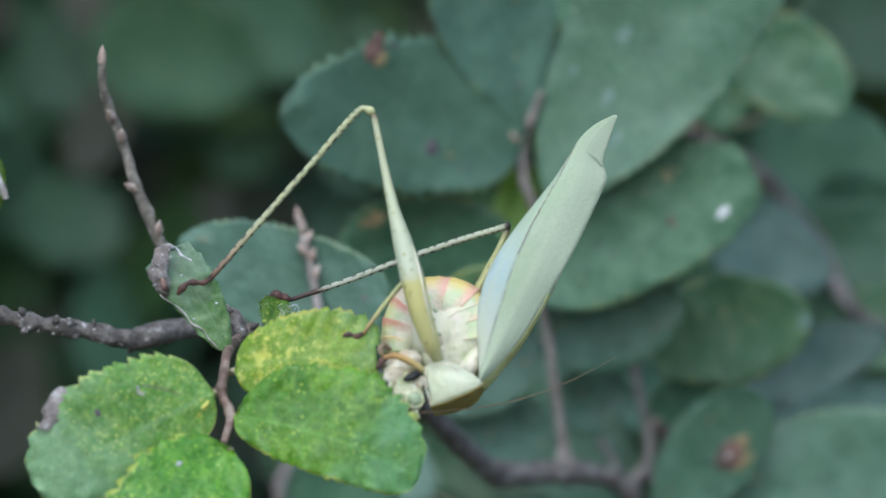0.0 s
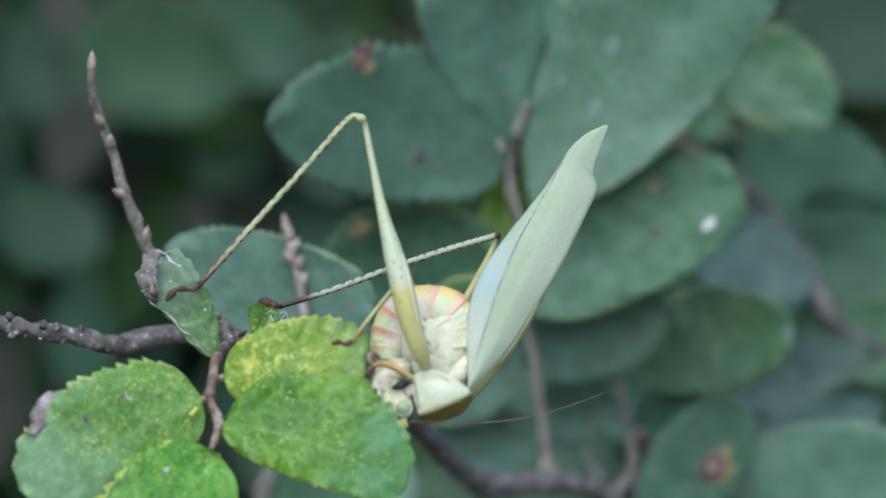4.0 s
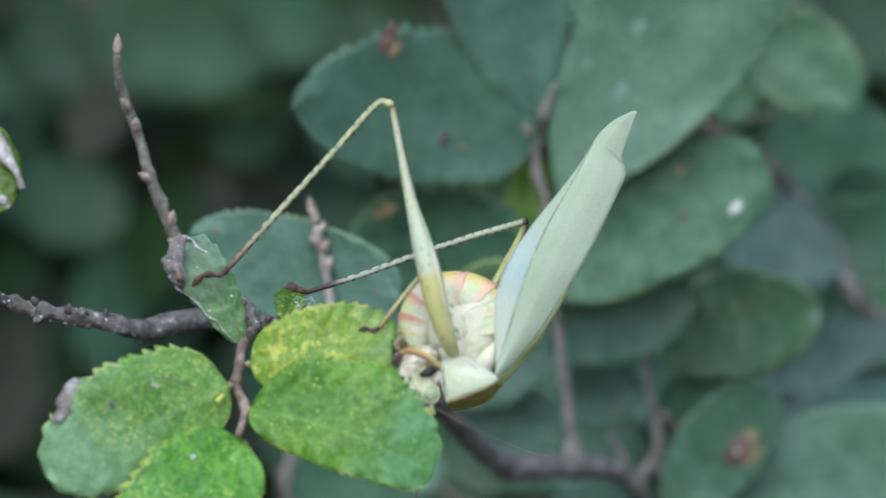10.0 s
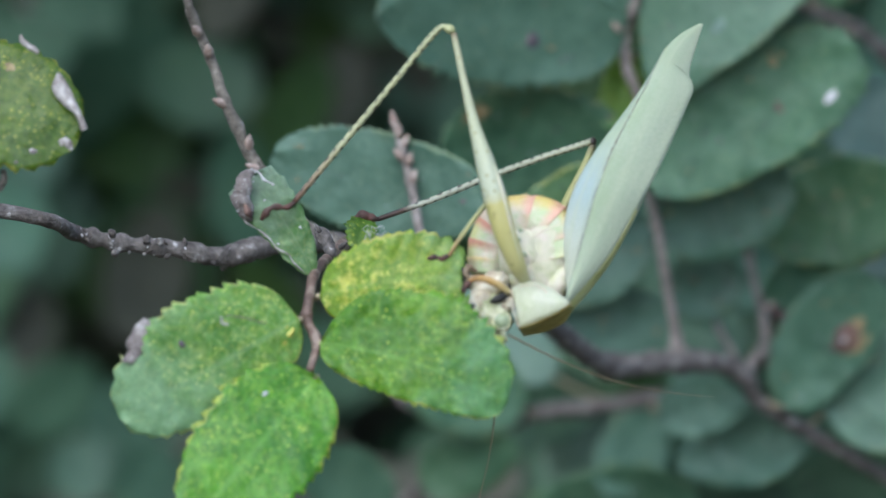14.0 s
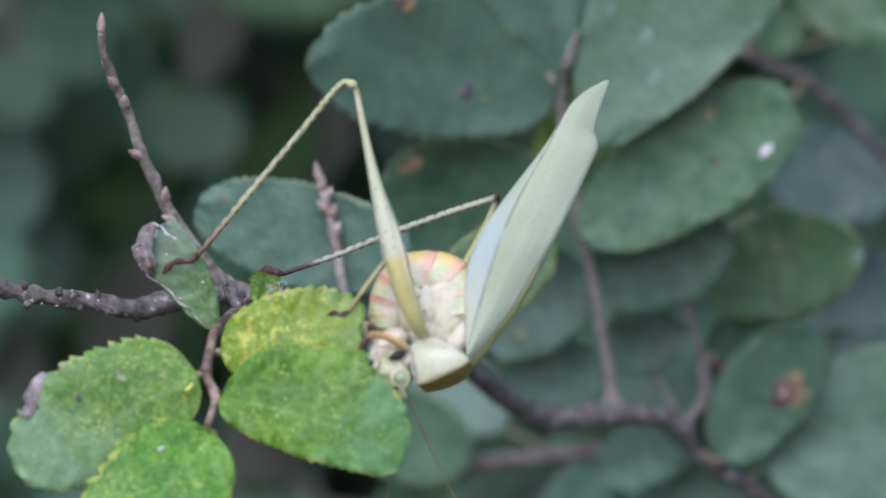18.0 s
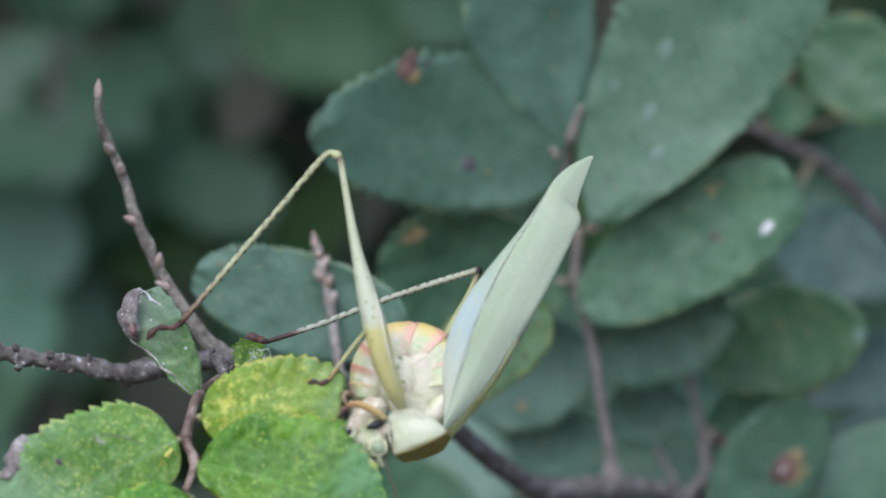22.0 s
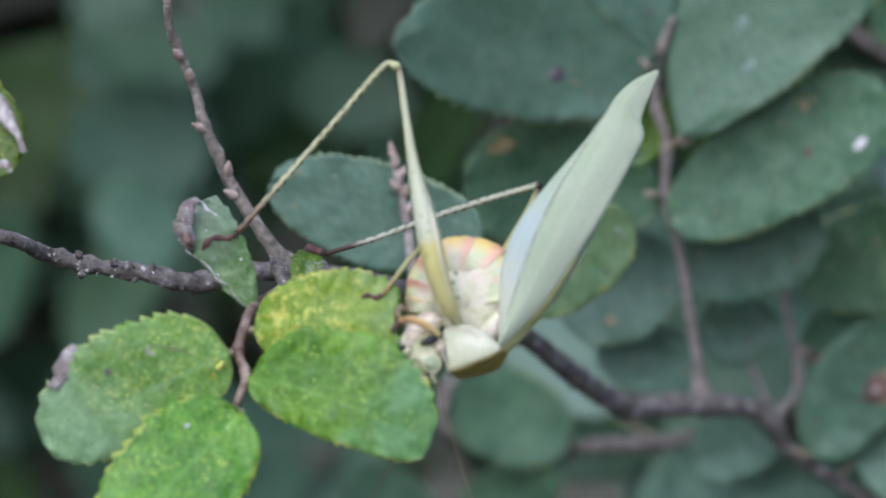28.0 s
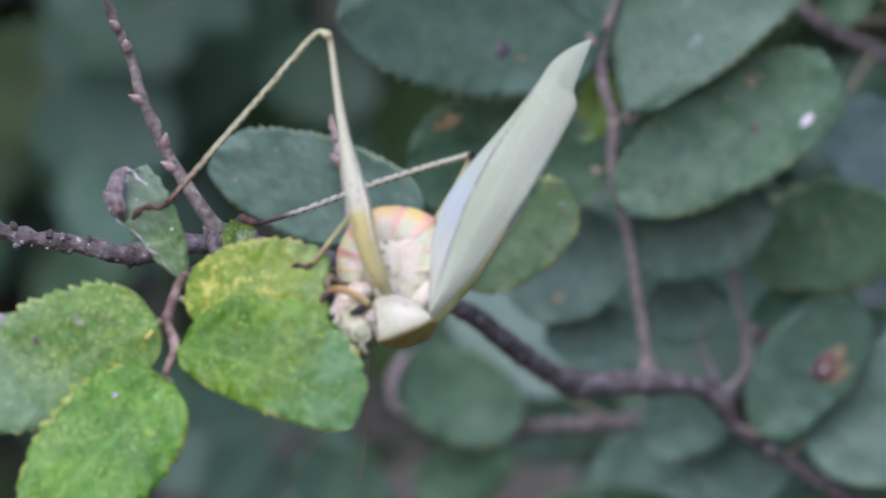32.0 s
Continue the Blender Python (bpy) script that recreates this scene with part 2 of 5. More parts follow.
LEAF_NEAR = leaf_material("leaf_fresh_green", (0.05, 0.17, 0.003), (0.128, 0.31, 0.008), (0.24, 0.45, 0.1), (0.4, 0.53, 0.06), 0.36, 0.42, 0.3, 8, veiny=0.36, relief=0.6, tip_sheen=(0.15, 0.34, 0.14), rim=(0.5, 0.5, 0.1), blotch=0.2, rimw=0.97, sheen_from=0.74, grainy=0.85, net=0.5)
LEAF_SHEEN = leaf_material("leaf_greyish_green", (0.085, 0.2, 0.018), (0.19, 0.33, 0.055), (0.3, 0.43, 0.2), (0.55, 0.58, 0.14), 0.36, 0.44, 0.28, 8, veiny=0.36, relief=0.6, tip_sheen=(0.21, 0.34, 0.19), rim=(0.5, 0.52, 0.16), blotch=0.35, rimw=0.97, sheen_from=0.38, grainy=0.85, net=0.5)
LEAF_YELLOW = leaf_material("leaf_yellowing", (0.12, 0.29, 0.008), (0.22, 0.41, 0.025), (0.3, 0.46, 0.12), (0.6, 0.66, 0.12), 0.45, 0.42, 0.3, 8, veiny=0.26, relief=0.55, tip_sheen=(0.18, 0.36, 0.14), rim=(0.5, 0.52, 0.12), blotch=0.85, rimw=0.99, sheen_from=0.66, grainy=0.8, net=0.4)
LEAF_EDGED = leaf_material("leaf_green_yellow_edge", (0.07, 0.165, 0.06), (0.12, 0.235, 0.1), (0.15, 0.26, 0.12), (0.3, 0.36, 0.12), 0.5, 0.45, 0.2, 9, relief=0.5, rim=(0.34, 0.38, 0.08), rimw=0.9)
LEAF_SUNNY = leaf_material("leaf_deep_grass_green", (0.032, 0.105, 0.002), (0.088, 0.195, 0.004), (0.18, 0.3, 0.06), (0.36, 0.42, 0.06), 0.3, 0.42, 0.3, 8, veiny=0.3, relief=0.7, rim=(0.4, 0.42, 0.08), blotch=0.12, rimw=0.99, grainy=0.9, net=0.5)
LEAF_TORN = leaf_material("leaf_torn_dull", (0.05, 0.14, 0.022), (0.125, 0.225, 0.075), (0.24, 0.33, 0.18), (0.3, 0.36, 0.12), 0.4, 0.5, 0.25, 6, veiny=0.4, relief=0.7, tip_sheen=(0.19, 0.28, 0.2), sheen_from=0.55, grainy=0.9, net=0.5)
# paler, greyer green for leaves further back, haze put into the colour
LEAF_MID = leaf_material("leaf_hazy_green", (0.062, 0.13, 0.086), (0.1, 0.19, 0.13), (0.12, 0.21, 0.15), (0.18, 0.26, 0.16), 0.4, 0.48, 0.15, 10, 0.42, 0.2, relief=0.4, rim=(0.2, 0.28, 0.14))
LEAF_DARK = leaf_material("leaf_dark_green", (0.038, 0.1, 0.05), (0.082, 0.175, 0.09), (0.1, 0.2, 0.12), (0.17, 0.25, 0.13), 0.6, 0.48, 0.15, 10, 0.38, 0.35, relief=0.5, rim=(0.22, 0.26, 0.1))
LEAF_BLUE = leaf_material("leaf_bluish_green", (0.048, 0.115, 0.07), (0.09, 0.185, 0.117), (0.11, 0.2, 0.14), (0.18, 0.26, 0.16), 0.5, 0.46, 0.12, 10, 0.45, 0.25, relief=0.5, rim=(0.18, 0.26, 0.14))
LEAF_MOSS = leaf_material("leaf_moss_green", (0.04, 0.112, 0.05), (0.07, 0.165, 0.076), (0.12, 0.22, 0.09), (0.2, 0.27, 0.1), 0.55, 0.42, 0.2, 9, 0.5, 0.25, relief=0.5, rim=(0.28, 0.31, 0.1))
# two darkened greens: the shade deep among the leaves is in their colour
LEAF_SHADE = leaf_material("leaf_shade_green", (0.03, 0.08, 0.045), (0.055, 0.12, 0.068), (0.08, 0.15, 0.09), (0.12, 0.18, 0.1), 0.4, 0.5, 0.12, 10, 0.35, 0.2, relief=0.5)
LEAF_GRASS = leaf_material("leaf_grass_shade", (0.022, 0.058, 0.012), (0.042, 0.094, 0.022), (0.06, 0.11, 0.035), (0.09, 0.13, 0.045), 0.4, 0.5, 0.15, 10, 0.35, 0.2, relief=0.5)
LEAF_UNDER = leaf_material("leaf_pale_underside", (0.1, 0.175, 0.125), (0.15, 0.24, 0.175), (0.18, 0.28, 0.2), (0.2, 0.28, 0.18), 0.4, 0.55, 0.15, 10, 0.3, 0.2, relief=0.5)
# LEAF_BLUE darkened for the bough behind, shade put into the colour
LEAF_SLATE = leaf_material("leaf_shaded_blue", (0.032, 0.074, 0.06), (0.058, 0.114, 0.092), (0.08, 0.135, 0.11), (0.12, 0.17, 0.14), 0.4, 0.48, 0.1, 10, 0.35, 0.2, relief=0.5)


def plain(name, stops, scale, rough=0.5, fine=1200, depth=0.0001, gloss=0.5, sheen=0.0, sub=0.0):
    """A matt or glossy surface: colours along a soft noise, with fine grain and relief."""
    m, nt, bsdf = material(name)
    f = maths(nt, "ADD", maths(nt, "MULTIPLY", speckle(nt, scale, 4), 0.75), maths(nt, "MULTIPLY", speckle(nt, fine, 3), 0.25))
    nt.links.new(ramp(nt, f, *stops), bsdf.inputs["Base Color"])
    bsdf.inputs["Roughness"].default_value = rough
    bsdf.inputs["Specular IOR Level"].default_value = gloss
    if sub:
        bsdf.inputs["Subsurface Weight"].default_value = sub
        bsdf.inputs["Subsurface Radius"].default_value = (0.0008, 0.0008, 0.0005)
    bump(nt, bsdf, speckle(nt, fine, 4), depth, 0.8)
    return m


BARK = plain("bark_grey_brown", ((0.36, (0.05, 0.045, 0.039)), (0.48, (0.115, 0.103, 0.09)), (0.58, (0.175, 0.162, 0.146)), (0.66, (0.46, 0.45, 0.43))), 620, 0.85, 1700, 0.0005)
TWIG = plain("twig_brown", ((0.36, (0.1, 0.088, 0.068)), (0.47, (0.19, 0.17, 0.135)), (0.6, (0.29, 0.262, 0.215)), (0.67, (0.46, 0.44, 0.4))), 1100, 0.8, 3200, 0.0005)
TWIG_PALE = plain("twig_pinkish_brown", ((0.36, (0.15, 0.13, 0.112)), (0.5, (0.23, 0.2, 0.172)), (0.64, (0.35, 0.32, 0.285))), 900, 0.8, 3200, 0.0003)
STEM = plain("stem_reddish", ((0.36, (0.09, 0.06, 0.045)), (0.5, (0.17, 0.112, 0.082)), (0.62, (0.3, 0.24, 0.19))), 500, 0.6, 1800, 0.0002)
PETIOLE = plain("petiole_pale_green", ((0.3, (0.19, 0.16, 0.09)), (0.7, (0.36, 0.31, 0.2))), 500, 0.5)
BUD = plain("bud_brown", ((0.36, (0.2, 0.14, 0.105)), (0.5, (0.34, 0.26, 0.21)), (0.64, (0.5, 0.43, 0.37))), 900, 0.6, 2500)
DRY = plain("dried_leaf_edge", ((0.36, (0.16, 0.135, 0.12)), (0.5, (0.38, 0.35, 0.32)), (0.64, (0.6, 0.585, 0.55))), 800, 0.8, 1800, 0.0006)
ROT = plain("brown_leaf_spot", ((0.36, (0.05, 0.035, 0.035)), (0.52, (0.13, 0.075, 0.06)), (0.66, (0.22, 0.14, 0.1))), 500, 0.7)
DARKSPOT = plain("dark_leaf_spot", ((0.36, (0.035, 0.035, 0.04)), (0.52, (0.08, 0.07, 0.075)), (0.66, (0.15, 0.12, 0.12))), 600, 0.7)
ROTRIM = plain("tan_spot_rim", ((0.36, (0.2, 0.15, 0.07)), (0.64, (0.32, 0.27, 0.13))), 600, 0.7)
RIB = plain("midrib_green", ((0.3, (0.13, 0.28, 0.06)), (0.7, (0.22, 0.38, 0.12))), 500, 0.5)
PALE = plain("pale_dropping", ((0.3, (0.42, 0.42, 0.42)), (0.7, (0.62, 0.62, 0.62))), 900, 0.7)
GROUND = plain("leaf_litter", ((0.3, (0.03, 0.025, 0.015)), (0.5, (0.06, 0.045, 0.03)), (0.7, (0.1, 0.08, 0.05))), 30, 0.9, 250, 0.004)
# dull dark leaf colour that holds the shade of the hedge's gaps
GAP_SHADE = plain("hedge_gap_shade", ((0.36, (0.045, 0.052, 0.036)), (0.64, (0.08, 0.085, 0.06))), 60, 0.8, 400, 0.001)
FLECK = plain("pale_leaf_mark", ((0.3, (0.1, 0.175, 0.135)), (0.7, (0.155, 0.23, 0.185))), 900, 0.6)
# gloom of the hedge's interior, as the backdrop wall's colour
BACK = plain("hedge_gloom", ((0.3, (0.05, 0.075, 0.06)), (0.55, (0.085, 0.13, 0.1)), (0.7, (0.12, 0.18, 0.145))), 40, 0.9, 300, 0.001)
SCORCH = plain("yellow_scorch", ((0.36, (0.34, 0.36, 0.05)), (0.64, (0.58, 0.56, 0.1))), 700, 0.5)
ROTGREY = plain("grey_brown_dead_patch", ((0.3, (0.09, 0.078, 0.068)), (0.5, (0.2, 0.175, 0.158)), (0.68, (0.42, 0.41, 0.38))), 700, 0.8, 2000, 0.0004)


# ---- leaves and wood ----
VIEW = Vector((0, -1, 0))


class LeafShape:
    """Surface of a toothed leaf blade between two plan points."""

    def __init__(self, base, tip, width, roll=0, fold=8, sag=1.0, arch=0.0, curl=0.0, shape=(0.5, 0.62), skew=0.0, pleat=0.07, veins=9, seed=0):
        self.b, self.t = at(base), at(tip)
        self.length = (self.t - self.b).length
        self.ax = (self.t - self.b).normalized()
        n = (VIEW - self.ax * VIEW.dot(self.ax)).normalized()
        s = n.cross(self.ax).normalized()
        turn = Matrix.Rotation(radians(roll), 3, self.ax)
        self.n, self.s = turn @ n, turn @ s
        self.half, self.fold, self.sag, self.arch = width / 2000, radians(fold), sag / 1000, arch / 1000
        self.curl = curl / 1000
        self.p, self.skew, self.pleat, self.veins, self.seed = shape, skew, pleat / 1000, veins, seed
        a, b = shape
        top = a / (a + b)
        self.norm = top ** a * (1 - top) ** b

    def hw(self, s):
        s = min(max(s, 0.0), 1.0)
        a, b = self.p
        return self.half * max((s ** a * (1 - s) ** b) / self.norm, 0.012)

    def point(self, s, v, out=1.0, ahead=0.0):
        out *= 1 + 0.07 * noise.noise(Vector((s * 4.5, 9.0 if v > 0 else 2.0, self.seed * 3.1))) + 0.03 * noise.noise(Vector((s * 13, 5.0 if v > 0 else 3.0, self.seed * 5.3)))
        w = self.hw(s) * out * v * (1 + self.skew * (1 if v > 0 else -1))
        p = self.b + self.ax * (self.length * (s + ahead)) + self.s * w
        p += self.n * (self.sag * math.sin(math.pi * s) + abs(w) * math.tan(self.fold))
        p -= self.n * (self.curl * s * s)
        p += self.s * (self.arch * math.sin(math.pi * s))
        ph = (s - 0.2 * abs(v)) * self.veins
        lift = self.pleat * math.cos(2 * math.pi * ph) * min(abs(v) * 2, 1)
        q = Vector((s * 3.2, v * 1.7, self.seed * 7.3))
        lift += 0.078 * self.half * noise.noise(q) * (0.4 + abs(v)) + 0.0003 * noise.noise(q * 3)
        return p + self.n * lift

    def locate(self, p):
        d = at(p) - self.b
        s = d.dot(self.ax) / self.length
        return s, (d - self.s * self.arch * math.sin(math.pi * s)).dot(self.s) / self.hw(s)


def blade(shape, teeth=16, bite=0.07, thick=0.2, across=(0.0, 0.25, 0.5, 0.72, 0.9, 1.0), bites=()):
    """Closed toothed blade; bites: (s, v, radius mm) holes eaten out of the margin."""
    bm = bmesh.new()
    uv = bm.loops.layers.uv.verify()
    n = teeth * 3
    vs = [-x for x in across[:0:-1]] + list(across)
    rows = len(vs)
    rng = random.Random(shape.seed * 31 + 5)
    big = [rng.uniform(0.35, 1.5) for _ in range(2 * teeth + 2)]
    sheets = []
    for layer in (0.5, -0.5):
        grid = []
        for i in range(n + 1):
            s = i / n
            k, f = divmod(i, 3)
            tooth = (0.0, 0.55, 1.0)[f] - 0.5
            ring = []
            for j in range(rows):
                v = vs[j]
                e = max(0.0, abs(v) - 0.88) / 0.12
                g = big[k + (teeth if v > 0 else 0)]
                out = 1 + bite * tooth * e * g
                p = shape.point(s, v, out, ahead=0.012 * tooth * e * g)
                ring.append(bm.verts.new(p + shape.n * (layer * thick / 1000 * (1 - 0.7 * e))))
            grid.append(ring)
        sheets.append(grid)
    eaten = [(shape.point(s, v), r / 1000) for s, v, r in bites]

    def gone(vs):
        c = sum((v.co for v in vs), Vector()) / len(vs)
        return any((c - q).length < r for q, r in eaten)

    kept = set()
    for i in range(n):
        for j in range(rows - 1):
            quad = (sheets[0][i][j], sheets[0][i + 1][j], sheets[0][i + 1][j + 1], sheets[0][i][j + 1])
            if not gone(quad):
                kept.add((i, j))
    for g, flip in ((sheets[0], False), (sheets[1], True)):
        for i, j in kept:
            ids = [(i, j), (i + 1, j), (i + 1, j + 1), (i, j + 1)]
            if flip:
                ids.reverse()
            f = bm.faces.new([g[a][c] for a, c in ids])
            for lp, (a, c) in zip(f.loops, ids):
                lp[uv].uv = (a / n, 0.5 + 0.5 * vs[c])
    for i, j in kept:
        for (di, dj), (a, c) in (((-1, 0), ((i, j + 1), (i, j))), ((1, 0), ((i + 1, j), (i + 1, j + 1))), ((0, -1), ((i, j), (i + 1, j))), ((0, 1), ((i + 1, j + 1), (i, j + 1)))):
            if (i + di, j + dj) not in kept:
                f = bm.faces.new((sheets[0][a[0]][a[1]], sheets[1][a[0]][a[1]], sheets[1][c[0]][c[1]], sheets[0][c[0]][c[1]]))
                for lp, w in zip(f.loops, (a, a, c, c)):
                    lp[uv].uv = (w[0] / n, 0.5 + 0.5 * vs[w[1]])
    bmesh.ops.delete(bm, geom=[v for v in bm.verts if not v.link_faces], context="VERTS")
    bmesh.ops.recalc_face_normals(bm, faces=bm.faces)
    return bm


def leaf(parent, base, tip, width, mat, stalk=None, label="", teeth=16, bite=0.07, bites=(), rib=False, seed=0, **more):
    """A leaf with its midrib and stalk, as a part of a branch."""
    if bite < 0.05:  # the leaves further back have coarser teeth
        teeth, bite = int(teeth * 0.66), bite * 3.2
    sh = LeafShape(base, tip, width, seed=seed, **more)
    ob = part("leaf", blade(sh, teeth, bite, bites=bites), mat, parent, label)
    if rib:
        line = [sh.point(k / 6, 0) + sh.n * 0.0001 for k in range(7)]
        line = [((p.x) * 1000, p.y * 1000, (p.z - 1) * 1000) for p in line]
        part("midrib", tube(line, (0.2, 0.17, 0.13, 0.08, 0.03), 18, 6), RIB, ob)
    if stalk:
        b = sh.b
        start = (b.x * 1000, b.y * 1000, (b.z - 1) * 1000)
        mid = tuple((a + c) / 2 + o for a, c, o in zip(start, stalk, (0.0, 0.4, -0.4)))
        part("petiole", tube((start, mid, stalk), (0.33, 0.3, 0.45), 8, 7), PETIOLE, ob)
    return ob, sh


def leaf_spot(leaf_and_shape, p, r, mat, name="brown_spot", stretch=1.0, lift=0.22, seed=0):
    """An irregular flat blotch that lies on the leaf's face."""
    ob, sh = leaf_and_shape
    s0, v0 = sh.locate(p)
    bm = bmesh.new()
    rng = random.Random(seed + int(abs(p[0]) * 10))
    rings = []
    for k in range(4):
        ring = []
        for a in range(18):
            w = 2 * math.pi * a / 18
            g = r / 1000 * (k / 3) * (1 + 0.28 * noise.noise(Vector((math.cos(w) * 1.3, math.sin(w) * 1.3, seed + p[0]))) + rng.uniform(-0.05, 0.05))
            s = s0 + g * math.cos(w) * stretch / sh.length
            v = v0 + g * math.sin(w) / sh.hw(s0)
            high = (lift if k < 3 else lift - 0.14) / 1000
            ring.append(bm.verts.new(sh.point(s, v) + sh.n * high))
        rings.append(ring)
    for k in range(1, 4):
        for a in range(18):
            b = (a + 1) % 18
            if k == 1:
                bm.faces.new((rings[0][0], rings[1][a], rings[1][b])) if a else bm.faces.new((rings[0][0], rings[1][0], rings[1][1]))
            else:
                bm.faces.new((rings[k - 1][a], rings[k][a], rings[k][b], rings[k - 1][b]))
    bmesh.ops.delete(bm, geom=[v for v in bm.verts if not v.link_faces], context="VERTS")
    bmesh.ops.recalc_face_normals(bm, faces=bm.faces)
    return part(name, bm, mat, ob)


def sheet(left, right, n=40, rows=8, bulge=0.6, thick=0.16, ease=0.0):
    """A closed curved sheet between two smooth edges; bulge in mm towards the viewer."""
    bm = bmesh.new()
    uv = bm.loops.layers.uv.verify()
    a, b = smooth_line([at(p) for p in left], n), smooth_line([at(p) for p in right], n)
    sheets = []
    for layer in (0.5, -0.5):
        grid = []
        for i in range(n + 1):
            ring = []
            for j in range(rows + 1):
                t = j / rows
                p = a[i].lerp(b[i], t)
                up = bulge * math.sin(math.pi * t) * (1 - ease * (i / n) ** 4) + 0.1 * noise.noise(p * 260)
                ring.append(bm.verts.new(p + VIEW * ((up + layer * thick) / 1000)))
            grid.append(ring)
        sheets.append(grid)
    for g, flip in ((sheets[0], 0), (sheets[1], 1)):
        for i in range(n):
            for j in range(rows):
                ids = [(i, j), (i + 1, j), (i + 1, j + 1), (i, j + 1)]
                if flip:
                    ids.reverse()
                f = bm.faces.new([g[x][y] for x, y in ids])
                for lp, (x, y) in zip(f.loops, ids):
                    lp[uv].uv = (y / rows, x / n)
    rim = [(i, 0) for i in range(n + 1)] + [(n, j) for j in range(1, rows + 1)] + [(i, rows) for i in range(n - 1, -1, -1)] + [(0, j) for j in range(rows - 1, 0, -1)]
    for (x, y), (z, w) in zip(rim, rim[1:] + rim[:1]):
        bm.faces.new((sheets[0][x][y], sheets[1][x][y], sheets[1][z][w], sheets[0][z][w]))
    bmesh.ops.recalc_face_normals(bm, faces=bm.faces)
    return bm


def wood(parent, name, pts, radii, mat, knots=(), n=60, rough=0.22, label="", seed=0.0):
    """A stem or twig of uneven bark; knots: (share of its length, swelling, reach)."""
    fine = []
    for i in range(n + 1):
        x = i / n
        r = lerp_list(radii, x)
        for k, up, reach in knots:
            r *= 1 + up * math.exp(-((x - k) / reach) ** 2)
        fine.append(r)
    return part(name, tube(pts, fine, n, 12, rough, seed=seed), mat, parent, label)


def bud(parent, p, d, size, mat=None):
    """A pointed scaly bud at p that grows along d."""
    q = Vector(p)
    d = Vector(d).normalized() * size
    pts = [tuple(q), tuple(q + d * 0.5), tuple(q + d * 1.1), tuple(q + d * 1.8)]
    return part("bud", tube(pts, [size * k for k in (0.25, 0.4, 0.44, 0.3, 0.04)], 10, 9, 0.2), mat or BUD, parent)


def buds_on(parent, line, ends, size):
    """Buds that sit on a twig's line and point to the places given."""
    fine = smooth_line([Vector(p) for p in line], 120)
    for e in ends:
        e = Vector(e)
        root = min(fine, key=lambda c: (c - e).length)
        up = (fine[-1] - fine[0]).normalized()
        d = (e - root).normalized() + up * 1.3 + Vector((0, -0.25, 0))
        bud(parent, tuple(root), tuple(d), size)


# ---- the leafy branch in the middle ----
branch = thing("elm_branch", (-232.0, 398.0, -60.0), "grey-brown elm branch with bare twigs and toothed green leaves", "branch")
stem = wood(branch, "stem", ((-230.0, 400.0, -70.0), (-190.0, 220.0, -20.0), (-120.0, 70.0, 8.0), (-60.4, 28.0, 0.8), (-50.3, 33.0, -2.4), (-45.4, 34.0, -3.6), (-39.8, 35.0, -4.3), (-34.6, 37.0, -5.3), (-28.7, 41.0, -4.1), (-19.5, 52.0, -4.8), (-11.6, 66.0, -7.4), (-1.9, 82.0, -11.9), (4.8, 98.0, -18.1), (10.8, 110.0, -22.1), (19.3, 118.0, -22.0), (27.3, 125.0, -23.5), (31.0, 128.0, -28.3), (39.3, 132.0, -33.8), (52.3, 138.0, -41.7)),
            (1.4, 1.2, 1.0, 0.8, 0.85, 0.85, 0.85, 1.05, 1.1, 1.05, 1.1, 1.2, 1.35, 1.5, 1.5, 1.35, 1.05, 0.95, 0.9), BARK,
            ((0.235, 0.25, 0.006), (0.275, 0.3, 0.006), (0.315, 0.25, 0.008), (0.355, 0.3, 0.012), (0.41, 0.25, 0.02), (0.72, 0.18, 0.012), (0.78, 0.28, 0.012), (0.85, 0.25, 0.012)), 240, 0.28, "grey-brown bark with lichen flecks")
for p, d in (((-41.4, 33.0, -3.9), (-0.2, -0.2, 1)), ((-46.5, 32.0, -2.8), (-0.2, -0.5, 1)), ((-42.9, 33.5, -3.6), (-0.1, -0.5, 1)), ((-46.1, 32.5, -4.2), (-0.6, -0.4, -0.8)), ((-34.9, 38.0, -6.0), (0.2, -0.5, -1))):
    part("bark_knob", blob(tuple(Vector(p) + Vector(d) * 0.45), (0.42, 0.35, 0.5), (0, 0, 0), 0.5, 1.6, 2), BARK, stem)

rng = random.Random(3)
spine = smooth_line([Vector(p) for p in ((-50.3, 33.0, -2.4), (-45.4, 34.0, -3.6), (-39.8, 35.0, -4.3), (-34.6, 37.0, -5.3), (-28.7, 41.0, -4.1))], 40)
for k in range(26):
    c = spine[rng.randrange(40)]
    w = rng.uniform(0, 6.28)
    q = c + Vector((rng.uniform(-0.5, 0.5), -0.55 - 0.2 * math.cos(w), 0.85 * math.sin(w)))
    part("bark_knob", blob(tuple(q), (rng.uniform(0.2, 0.5), 0.3, rng.uniform(0.15, 0.35)), (0, rng.uniform(0, 180), 0), 0.4, 1.5, 2), BARK, stem)

for k in range(22):
    c = spine[rng.randrange(40)]
    w = rng.uniform(-1.2, 1.2)
    q = c + Vector((rng.uniform(-0.5, 0.5), -0.9 * math.cos(w), 0.9 * math.sin(w)))
    part("lichen_fleck", blob(tuple(q), (rng.uniform(0.1, 0.3), 0.08, rng.uniform(0.06, 0.16)), (0, rng.uniform(0, 180), 0), 0.5, 1.5, 1), PALE, stem)

